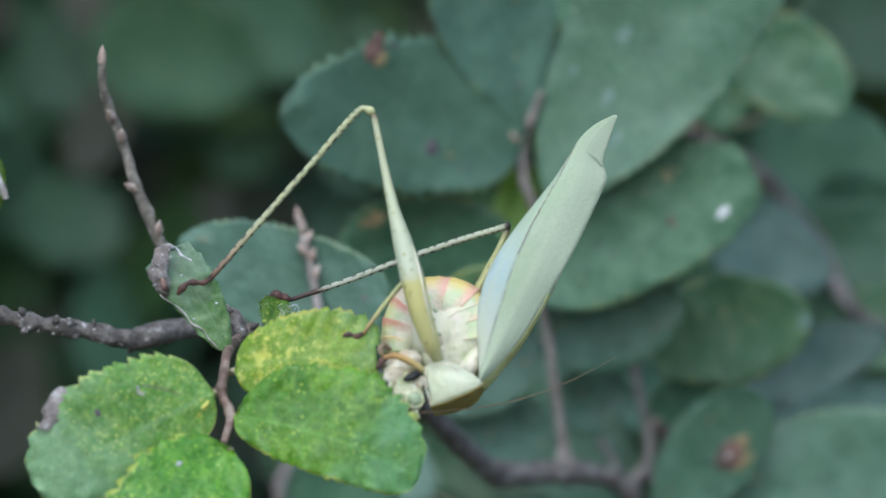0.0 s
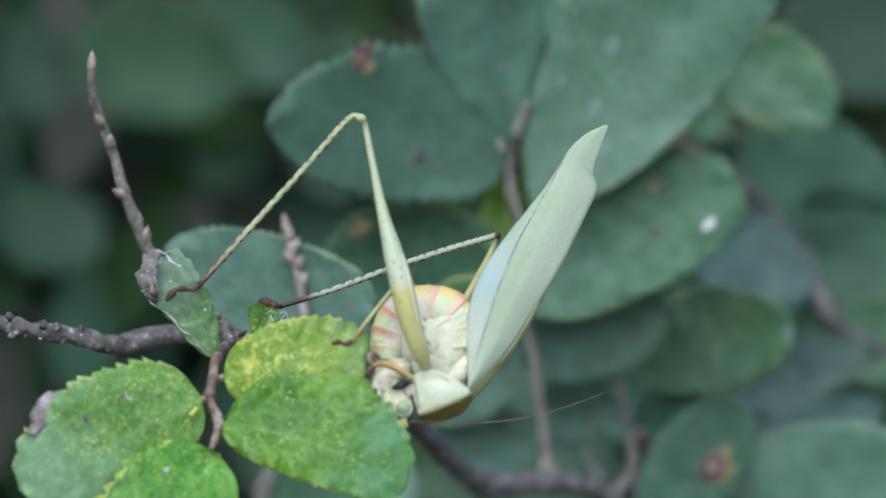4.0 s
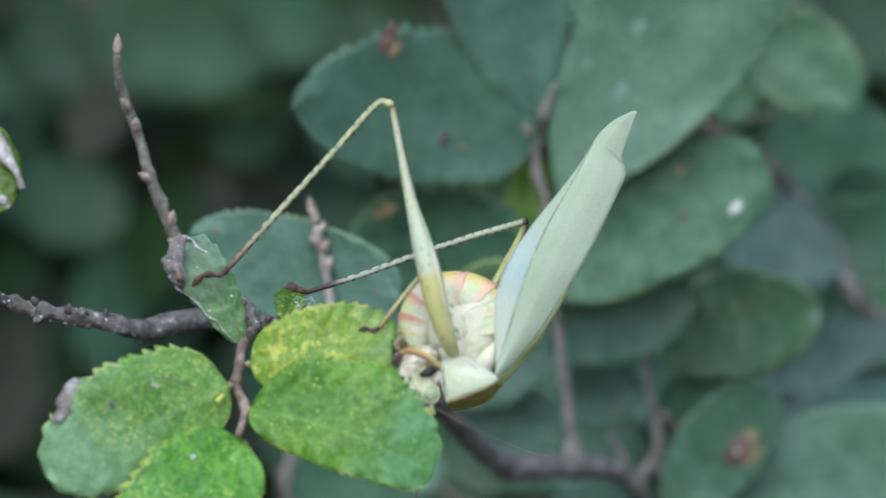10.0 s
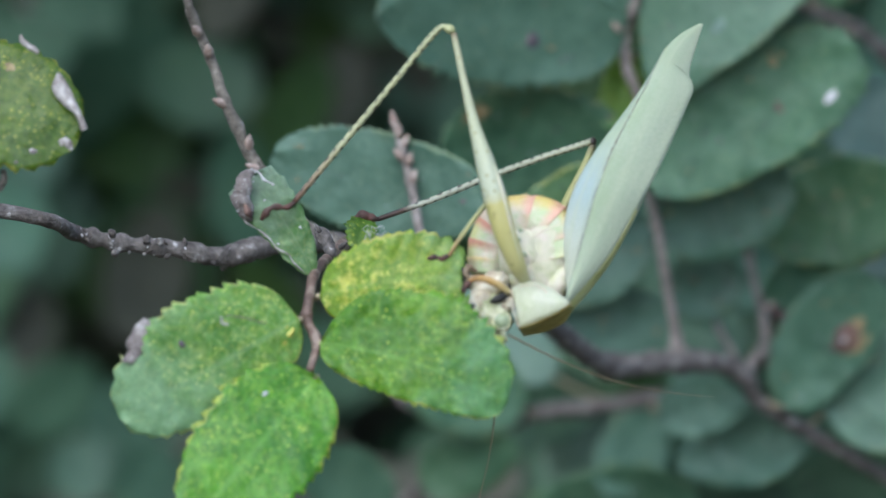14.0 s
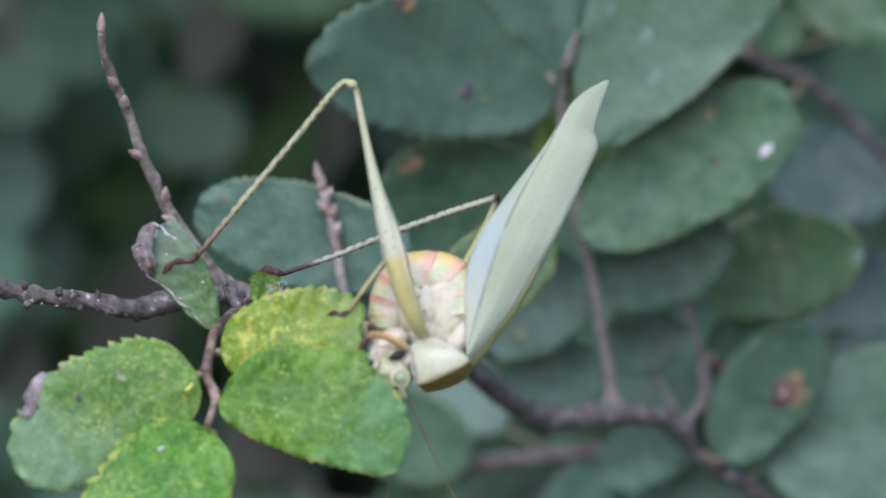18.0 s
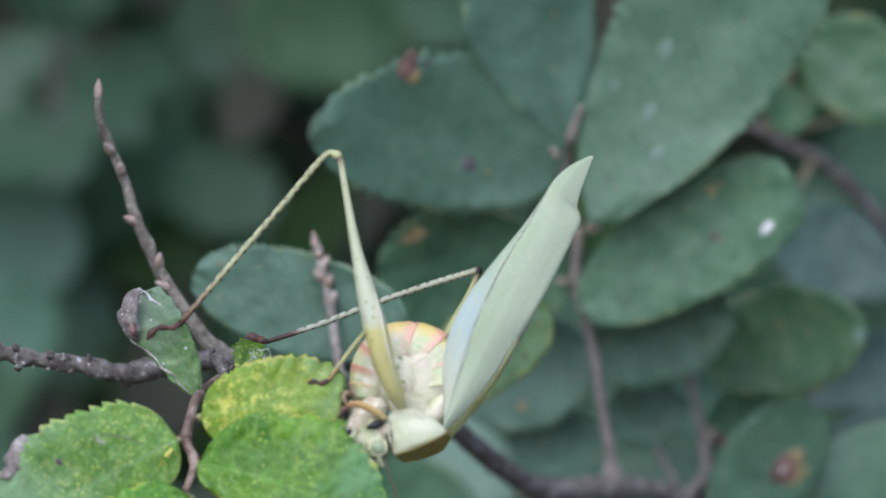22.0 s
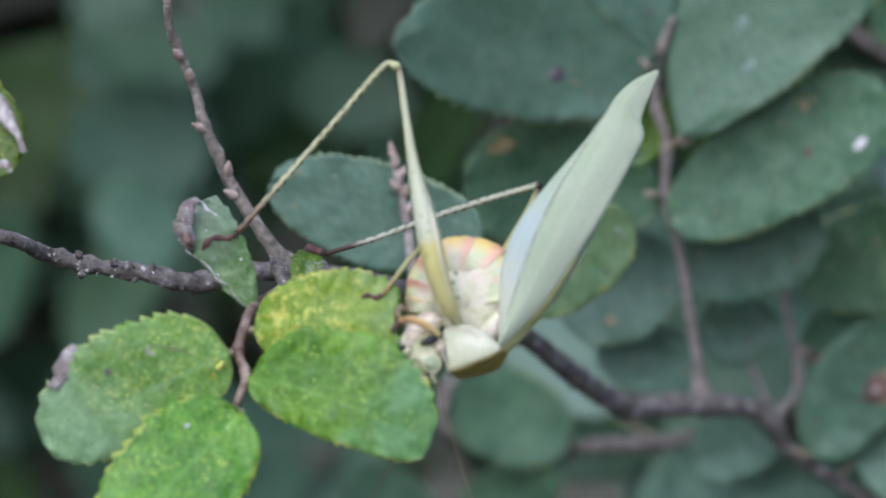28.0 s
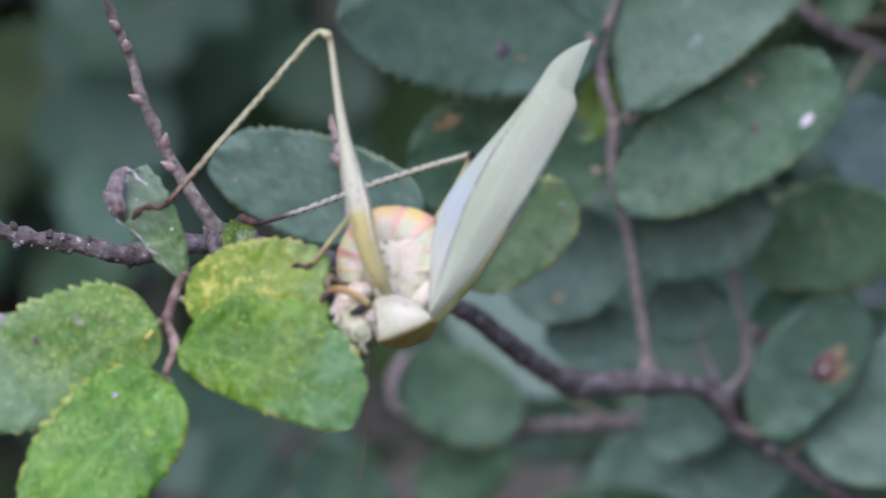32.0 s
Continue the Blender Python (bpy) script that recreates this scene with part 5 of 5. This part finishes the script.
def wing_skin(name, one, two, upper=None, hind=None, root=None):
    """Leathery forewing: pale, with a fine net of veins."""
    m, nt, bsdf = material(name)
    tc = nt.nodes.new("ShaderNodeTexCoord")
    mp = node(nt, "ShaderNodeMapping")
    mp.inputs["Scale"].default_value = (9.0, 95.0, 1.0)
    nt.links.new(tc.outputs["UV"], mp.inputs[0])
    vor = node(nt, "ShaderNodeTexVoronoi", Scale=1.0)
    vor.feature = "DISTANCE_TO_EDGE"
    nt.links.new(mp.outputs[0], vor.inputs["Vector"])
    net = ramp(nt, vor.outputs["Distance"], (0.0, 1.0), (0.12, 0.0))
    col = blend(nt, ramp(nt, speckle(nt, 160, 3), (0.35, 0.0), (0.65, 1.0)), one, two)
    across = nt.nodes.new("ShaderNodeSeparateXYZ")
    nt.links.new(tc.outputs["UV"], across.inputs[0])
    if hind:
        col = blend(nt, ramp(nt, maths(nt, "ADD", across.outputs[0], maths(nt, "MULTIPLY_ADD", speckle(nt, 200, 3), 0.5, -0.25)), (0.15, 0.0), (0.8, 1.0)), col, hind)
    if upper:
        sep = nt.nodes.new("ShaderNodeSeparateXYZ")
        nt.links.new(tc.outputs["UV"], sep.inputs[0])
        col = blend(nt, ramp(nt, sep.outputs[1], (0.42, 0.0), (0.62, 1.0)), col, upper)
    if root:
        col = blend(nt, ramp(nt, across.outputs[1], (0.1, 1.0), (0.36, 0.0)), col, root)
    st = node(nt, "ShaderNodeMapping")
    st.inputs["Scale"].default_value = (4.0, 0.8, 1.0)
    nt.links.new(tc.outputs["UV"], st.inputs[0])
    streak = node(nt, "ShaderNodeTexNoise", Scale=1.0, Detail=3.0)
    nt.links.new(st.outputs[0], streak.inputs["Vector"])
    col = blend(nt, ramp(nt, streak.outputs["Fac"], (0.4, 0.0), (0.62, 0.45)), col, (0.55, 0.61, 0.43))
    col = blend(nt, maths(nt, "MULTIPLY", net, 0.3), col, (0.34, 0.44, 0.26))
    nt.links.new(col, bsdf.inputs["Base Color"])
    bsdf.inputs["Roughness"].default_value = 0.62
    bsdf.inputs["Specular IOR Level"].default_value = 0.18
    h = maths(nt, "ADD", maths(nt, "MULTIPLY", net, 0.4), maths(nt, "ADD", maths(nt, "MULTIPLY", speckle(nt, 1700, 3), 0.5), maths(nt, "MULTIPLY", speckle(nt, 260, 3), 0.8)))
    bump(nt, bsdf, h, 0.0002, 0.5)
    tr = nt.nodes.new("ShaderNodeBsdfTranslucent")
    nt.links.new(col, tr.inputs[0])
    mix = nt.nodes.new("ShaderNodeMixShader")
    mix.inputs[0].default_value = 0.22
    nt.links.new(bsdf.outputs[0], mix.inputs[1])
    nt.links.new(tr.outputs[0], mix.inputs[2])
    nt.links.new(mix.outputs[0], nt.nodes["Material Output"].inputs[0])
    return m


WING = wing_skin("wing_pale_green", (0.4, 0.498, 0.316), (0.463, 0.548, 0.388), hind=(0.463, 0.535, 0.38))
# the blue is reflected skylight put into the front strip's colour
WING_BLUE = wing_skin("wing_skylight_blue", (0.4, 0.52, 0.51), (0.47, 0.57, 0.56), (0.42, 0.52, 0.36), root=(0.6, 0.63, 0.5))

bug = thing("katydid", (-1.8, -1.0, -10.3), "pale green bush katydid clinging head down to leaves, abdomen curled under", "insect")


# forewings, folded: the near one with its costal strip, and the far one behind
vein_line = ((1.8, -4.2, -9.3), (3.0, -3.8, -5.7), (4.3, -3.0, -1.6), (5.4, -2.0, 1.5), (7.3, -0.3, 5.6), (9.6, 2.0, 9.5), (11.4, 3.8, 12.7), (12.7, 4.8, 15.0))
wing = part("forewing", sheet(vein_line + ((14.5, 5.9, 16.7), (16.6, 6.8, 17.8)), ((1.7, -4.2, -10.6), (3.7, -3.6, -8.6), (6.1, -2.8, -5.8), (8.1, -1.6, -2.8), (10.6, -0.2, 1.1), (12.7, 1.6, 4.8), (14.8, 3.6, 9.0), (15.6, 4.2, 10.8), (15.5, 4.5, 11.9), (15.3, 4.8, 12.4), (15.5, 5.4, 13.5), (16.2, 6.2, 15.5), (17.0, 6.8, 17.7)), 96, 12, 0.45, ease=0.9), WING, bug, "pale green leathery forewing with a net of fine veins")
part("costal_field", sheet(((1.7, -3.2, -6.6), (1.6, -2.6, -3.7), (2.3, -1.9, -0.4), (3.7, -0.9, 2.6), (5.6, 0.4, 5.4), (8.1, 2.0, 8.5), (10.3, 3.2, 11.3), (12.8, 4.9, 15.1)), vein_line, 48, 6, 0.12), WING_BLUE, wing, "front strip of the wing, with blue skylight in its colour")
part("wing_crease", tube(((15.1, 4.3, 12.3), (14.5, 4.2, 13.1), (13.5, 4.2, 13.8)), (0.05, 0.04, 0.02), 10, 6), WING, wing, "faint fold at the notch of the wing")
part("vein", tube([(x, y - 0.12, z) for x, y, z in vein_line], (0.07, 0.07, 0.07, 0.06, 0.05, 0.03), 40, 6), plain("vein_grey", ((0.42, (0.24, 0.26, 0.22)), (0.56, (0.45, 0.52, 0.38))), 900, 0.5), wing)
marks = smooth_line([Vector(p) for p in vein_line], 100)
for k in range(9):
    c = marks[48 + 3 * k] + Vector((-0.08, -0.2, 0))
    e = marks[50 + 3 * k] + Vector((-0.08, -0.2, 0))
    part("vein_dash", tube((tuple(c), tuple(e)), (0.02, 0.045, 0.02), 3, 6), BROWN, wing)
part("hind_edge", sheet(((1.7, -4.0, -10.6), (3.7, -3.4, -8.6), (6.1, -2.7, -5.9), (8.1, -1.6, -2.9), (9.2, -1.2, -1.1)), ((2.4, -2.4, -11.2), (4.3, -2.0, -9.1), (6.5, -1.6, -6.3), (8.4, -0.9, -3.1), (9.3, -0.9, -1.3)), 30, 4, 0.1), EDGE, wing, "olive-yellow hind edge")
part("forewing", sheet(((2.3, 2.2, -7.4), (3.8, 2.6, -2.7), (6.2, 3.2, 2.6), (9.0, 4.6, 7.6), (11.8, 5.8, 11.6), (14.0, 6.6, 14.4)), ((2.6, 1.0, -10.6), (5.8, 1.2, -7.2), (8.6, 1.6, -3.1), (11.3, 2.6, 2.2), (13.6, 4.2, 7.4), (15.2, 6.0, 12.4)), 40, 8, -0.3), WING, bug, "far pale green forewing")

# abdomen, a tight curl of rings
curl = smooth_line([Vector(p) for p in ((1.5, -0.5, -6.4), (1.2, 0.0, -4.4), (-0.1, 0.4, -2.8), (-2.2, 0.8, -2.1), (-4.2, 1.0, -2.5), (-5.3, 1.0, -3.9), (-5.9, 0.8, -5.8), (-6.2, 0.4, -7.4))], 64)
size = (3.1, 3.2, 3.0, 2.8, 2.6, 2.45, 2.2, 1.6)
count = 8
for k in range(count):
    i0, i1 = k * 8, k * 8 + 9
    pts = [tuple(p) for p in curl[i0:min(i1 + 1, 65)]]
    r = [lerp_list(size, (i0 + j) / 64) * (1.0 + (0.05 if j == 0 else 0.02)) for j in range(len(pts))]
    part("abdomen_segment", tube(pts, r, 10, 22, 0.05, 0.9), (GOLD_BAND, PINK_BAND, PINK_BAND, PINK_BAND, GOLD_BAND, RED_BAND, RED_BAND, GOLD_BAND)[k], bug, "banded pale abdomen ring" if k else "")
part("abdomen_tip", blob((-6.8, 0.0, -8.3), (1.5, 1.3, 1.0), (0, 20, 0), 0.25, 1.4), PALE_SKIN, bug, "cream tip with brown hooks")
part("belly", blob((-2.5, -1.0, -5.5), (2.5, 2.5, 2.9), (0, 0, 0), 0.14, 2.2), SKIN, bug)

# thorax plates, pronotum, head
for p, r, turn, rough in (((-0.4, -1.5, -6.3), (3.2, 1.7, 4.7), (0, 24, 0), 0.03), ((1.3, -1.0, -3.9), (1.7, 1.5, 2.5), (0, 20, 0), 0.03), ((-2.5, -2.2, -7.7), (1.5, 1.5, 1.9), (0, -5, 0), 0.06), ((1.0, -1.8, -8.4), (1.3, 1.7, 2.6), (0, 32, 0), 0.03), ((-3.5, -2.4, -5.9), (0.9, 1.2, 1.8), (0, -10, 0), 0.1)):
    part("thorax_plate", blob(p, r, turn, rough, 2.6), SKIN, bug)
for pts in (((-3.2, -4.9, -8.6), (-1.7, -5.0, -8.3), (-0.4, -4.7, -8.9), (0.4, -4.4, -10.3)), ((-2.1, -4.3, -4.8), (-1.7, -4.6, -6.1), (-2.0, -4.6, -7.6)), ((-1.7, -3.9, -3.8), (-0.2, -3.6, -2.9), (1.7, -3.2, -2.3)), ((-3.0, -4.0, -4.0), (-2.8, -4.3, -5.2), (-2.3, -4.4, -5.7))):
    part("suture", tube(pts, (0.05, 0.1, 0.05), 12, 6, 0.3), PALE_SKIN, bug)
for p in ((-2.9, -4.2, -3.8), (-3.0, -4.4, -4.6), (-2.3, -4.6, -5.3), (-2.6, -3.9, -2.9), (0.1, -4.6, -9.8)):
    part("green_mark", blob(p, (0.28, 0.14, 0.2), (0, 30, 0), 0.5, 1.6, 2), EYE, bug)
shield = part("pronotum", sheet(((-3.7, -3.9, -8.6), (-2.1, -4.0, -8.0), (-0.2, -3.9, -8.5), (1.5, -3.9, -9.6)), ((-3.1, -4.6, -12.7), (-1.4, -5.0, -12.1), (0.7, -5.0, -11.2), (2.2, -4.4, -10.4)), 24, 8, 0.45, 0.12), SHIELD, bug, "smooth pale green neck shield")
part("pronotum_back", sheet(((-3.2, -4.7, -12.7), (-1.4, -5.0, -12.1), (0.7, -5.0, -11.2), (2.3, -4.4, -10.3)), ((-2.5, 0.5, -13.7), (-0.6, 0.8, -13.4), (1.5, 0.2, -12.5), (2.4, -1.6, -11.2)), 24, 6, -0.2, 0.25), OLIVE, shield, "olive-brown back of the shield")
part("pronotum_rim", tube(((-3.7, -3.9, -8.7), (-3.7, -5.4, -10.5), (-3.1, -4.8, -12.7)), (0.07, 0.11, 0.1), 14, 7), PALE_SKIN, shield)
head = part("head", blob((-5.8, -3.2, -11.1), (2.0, 1.9, 2.4), (0, -30, 0), 0.24, 2.2), HEAD_SKIN, bug, "pale mottled green head")
part("eye", blob((-4.8, -5.1, -11.9), (0.85, 0.55, 0.8), (0, 0, 0), 0.03), EYE, head, "round green eye")
part("eye_rim", tube([(-4.8 + 0.86 * math.cos(w * 0.628), -5.25, -11.9 + 0.82 * math.sin(w * 0.628)) for w in range(11)], (0.12, 0.16, 0.12), 30, 6), HEAD_SKIN, head, "pale rim of the eye")
for p, q in (((-7.1, -4.6, -10.3), (-7.7, -4.9, -11.2)), ((-6.3, -4.8, -12.9), (-5.1, -4.6, -13.7)), ((-4.8, -5.0, -13.0), (-4.4, -4.6, -13.9))):
    part("palp", tube((p, q), (0.34, 0.22), 6, 7, 0.1), HEAD_SKIN, head)
part("cheek", blob((-6.9, -3.8, -9.8), (1.2, 1.3, 0.95), (0, -25, 0), 0.2, 1.8), PALE_SKIN, head)
# solid black blob for the shade in the gap behind the head
part("neck", blob((-5.0, -5.0, -9.6), (0.95, 0.5, 0.42), (0, -20, 0), 0.12), BLACK, head, "black blob in place of the shaded gap at the neck")
part("neck_fold", blob((-4.2, -3.9, -10.3), (0.9, 1.0, 0.7), (0, -20, 0), 0.15), PALE_SKIN, head)
part("mandible", blob((-7.7, -4.4, -10.5), (0.4, 0.5, 0.75), (0, 35, 0), 0.1, level=2), BLACK, head, "dark mouthpart")
for p, r in (((-5.8, -2.8, -8.3), (1.9, 1.5, 1.2)), ((-5.0, -2.9, -8.1), (1.2, 1.1, 0.8)), ((-6.7, -2.9, -8.8), (1.2, 1.3, 0.7))):
    part("coxa", blob(p, r, (0, -25, 0), 0.2, 1.8), PALE_SKIN, bug)

# legs
leg = part("hind_femur", tube(((-2.3, -3.6, -8.0), (-3.1, -5.3, -6.3), (-4.3, -6.2, -2.9), (-5.1, -6.2, 0.5), (-6.0, -5.4, 4.0), (-6.9, -4.2, 7.5), (-7.8, -2.8, 11.9), (-8.8, -0.9, 17.3)), (0.55, 0.9, 1.12, 1.22, 1.02, 0.62, 0.4, 0.31), 40, 12, 0.04, 0.75), FEMUR, bug, "hind thigh, olive below and pale green above")
part("keel", tube(((-2.8, -6.0, -5.8), (-3.7, -7.0, -2.0), (-4.4, -6.9, 1.1), (-5.1, -6.1, 3.7)), (0.1, 0.16, 0.16, 0.08), 18, 6), SKIN, leg)
part("knee", blob((-9.2, -0.8, 17.7), (0.62, 0.5, 0.5), (0, 20, 0), 0.15, 1.5, 2), along("knee_skin", ((0.0, (0.4, 0.42, 0.2)), (1.0, (0.4, 0.42, 0.2))), 0.8), leg)
shin = part("hind_tibia", tube(((-9.4, -0.8, 18.0), (-10.7, -0.5, 17.4), (-15.2, 0.8, 12.3), (-20.4, 2.4, 6.5), (-25.7, 3.6, 0.5)), (0.3, 0.34, 0.33, 0.34, 0.3), 40, 9, 0.05), TIBIA, bug, "thin spotted hind shin")
for k in range(13):
    x = 0.25 + 0.055 * k
    c = smooth_line([Vector(p) for p in ((-9.4, -0.8, 18.0), (-10.7, -0.5, 17.4), (-15.2, 0.8, 12.3), (-20.4, 2.4, 6.5), (-25.7, 3.6, 0.5))], 100)[int(x * 100)]
    part("spine", tube((tuple(c), tuple(c + Vector((0.42, -0.1, -0.32)))), (0.07, 0.02), 2, 5), BLACK, shin)
part("tarsus", tube(((-25.6, 3.2, 0.5), (-26.4, 2.6, 0.1), (-27.3, 2.4, 0.2), (-28.2, 2.4, -0.1), (-29.0, 2.8, -1.1)), (0.24, 0.38, 0.22, 0.38, 0.22, 0.36, 0.16), 24, 8, 0.35), TARSUS, bug, "reddish-brown foot")
part("hind_femur", tube(((1.0, 1.5, -2.7), (2.5, 2.2, 0.2), (4.2, 2.6, 3.4), (5.2, 2.8, 5.7)), (0.65, 0.52, 0.4, 0.34), 20, 10, 0.05), along("far_femur_skin", ((0.0, (0.36, 0.36, 0.13)), (0.8, (0.32, 0.33, 0.13)), (1.0, (0.1, 0.08, 0.05))), 0.3), bug, "far hind thigh, olive yellow")
far_shin = part("hind_tibia", tube(((5.3, 2.4, 6.0), (4.2, 3.0, 5.7), (0.1, 4.4, 4.5), (-5.6, 6.4, 2.6), (-11.5, 8.6, 0.4), (-17.3, 10.8, -1.5)), (0.4, 0.34, 0.34, 0.34, 0.32, 0.26), 60, 9, 0.05), TIBIA_FAR, bug, "far spotted hind shin with a dark end")
for k in range(12):
    c = smooth_line([Vector(p) for p in ((5.3, 2.4, 6.0), (4.2, 3.0, 5.7), (0.1, 4.4, 4.5), (-5.6, 6.4, 2.6), (-11.5, 8.6, 0.4), (-17.3, 10.8, -1.5))], 100)[10 + 6 * k]
    part("spine", tube((tuple(c + Vector((0, 0, 0.25))), tuple(c + Vector((-0.36, -0.1, 0.52)))), (0.07, 0.02), 2, 5), BLACK, far_shin)
part("tarsus", tube(((-17.2, 10.6, -1.5), (-18.0, 10.4, -1.3), (-18.8, 10.2, -1.1), (-19.5, 10.4, -1.4), (-20.1, 10.8, -1.9)), (0.28, 0.56, 0.4, 0.62, 0.4, 0.55, 0.2), 24, 8, 0.4), TARSUS, bug, "dark brown foot")
part("middle_leg", tube(((-4.3, -3.6, 1.2), (-5.0, -3.4, 1.0), (-6.2, -3.2, -0.3), (-8.3, -3.0, -2.9), (-10.1, -3.0, -5.4)), (0.28, 0.28, 0.26, 0.23, 0.2), 24, 8, 0.05), LEG_SMALL, bug, "thin yellowish middle leg")
part("tarsus", tube(((-10.0, -3.1, -5.2), (-10.7, -3.2, -5.5), (-11.4, -3.2, -5.3), (-12.2, -3.1, -5.5)), (0.22, 0.3, 0.18, 0.3, 0.12), 20, 8, 0.35), TARSUS, bug, "reddish-brown foot")
part("front_leg", tube(((-4.0, -6.0, -9.0), (-5.1, -6.5, -8.2), (-6.4, -6.6, -7.6), (-7.3, -6.4, -7.5), (-8.1, -6.2, -7.9)), (0.34, 0.38, 0.36, 0.33, 0.26), 18, 9, 0.06), FORELEG, bug, "tan front leg")
part("tarsus", tube(((-7.8, -6.3, -7.8), (-8.3, -6.4, -8.2), (-8.5, -6.4, -8.5), (-8.6, -6.2, -8.9)), (0.24, 0.34, 0.22, 0.34, 0.16), 14, 8, 0.3), TARSUS, bug, "brown front foot")
part("hook", tube(((-7.2, -4.4, -6.9), (-7.9, -4.6, -6.4), (-8.3, -4.8, -6.9), (-8.0, -5.0, -7.5)), (0.2, 0.34, 0.34, 0.2), 12, 7, 0.1), BROWN, bug, "brown hook")


def antenna(name, reach):
    """A hair-thin feeler that lies along +x of its own space and hangs a little."""
    bm = bmesh.new()
    tube([(reach * k, -0.02 * reach * math.sin(3 * k), -1000 - 0.06 * reach * math.sin(3.1 * k)) for k in (0, 0.25, 0.5, 0.75, 1.0)], (0.1, 0.075, 0.055, 0.04, 0.025), 30, 6, bm=bm)
    me = bpy.data.meshes.new(name)
    bm.to_mesh(me)
    bm.free()
    me.materials.append(BROWN)
    ob = new(name, me)
    ob.parent = bug
    ob["label"] = "hair-thin brown feeler"
    return ob


feeler_a, feeler_b = antenna("antenna", 24.0), antenna("antenna", 26.0)
ROOT_A, ROOT_B = at((-4.2, -4.4, -13.3)) - bug.location, at((-5.0, -2.0, -13.3)) - bug.location


def aimed(root, aim):
    """The pose of a feeler at root that points to aim (mm: across, deep, up)."""
    return Matrix.Translation(root) @ Vector(aim).to_track_quat("X", "Z").to_matrix().to_4x4()


def motions():
    walk(feeler_a, [(t, aimed(ROOT_A, aim)) for t, aim in (
        (0, (20, 10, 5.5)), (1, (20, 10, 6.6)), (3, (20, 10, 4.5)), (5.5, (20, 10, 0.6)), (7, (20, 10, -2.4)), (8, (20, 10, -4)), (9, (20, 10, -5.4)), (10, (20, 10, -6.2)), (11, (20, 9, -7.6)), (13, (19, 8, -8.7)), (14, (19, 8, -6.6)),
        (14.7, (12, 6, -15)), (16.5, (9.5, 6, -17)), (19, (9, 6, -18)), (23, (8.6, 6, -18)), (25, (7.8, 6, -19)), (27.5, (6.6, 6, -19)), (29, (6.6, 6, -19)), (30, (-2, 6, -20)), (32, (-3, 6, -20)))])
    walk(feeler_b, [(t, aimed(ROOT_B, aim)) for t, aim in (
        (0, (-6, 10, -20)), (6, (-5, 10, -20)), (9, (-4, 10, -20)), (14, (-4, 10, -20)), (19, (-6, 10, -20)), (23, (-8, 9, -18)), (28, (-12, 9, -18)), (32, (-12, 9, -18)))])


motions()
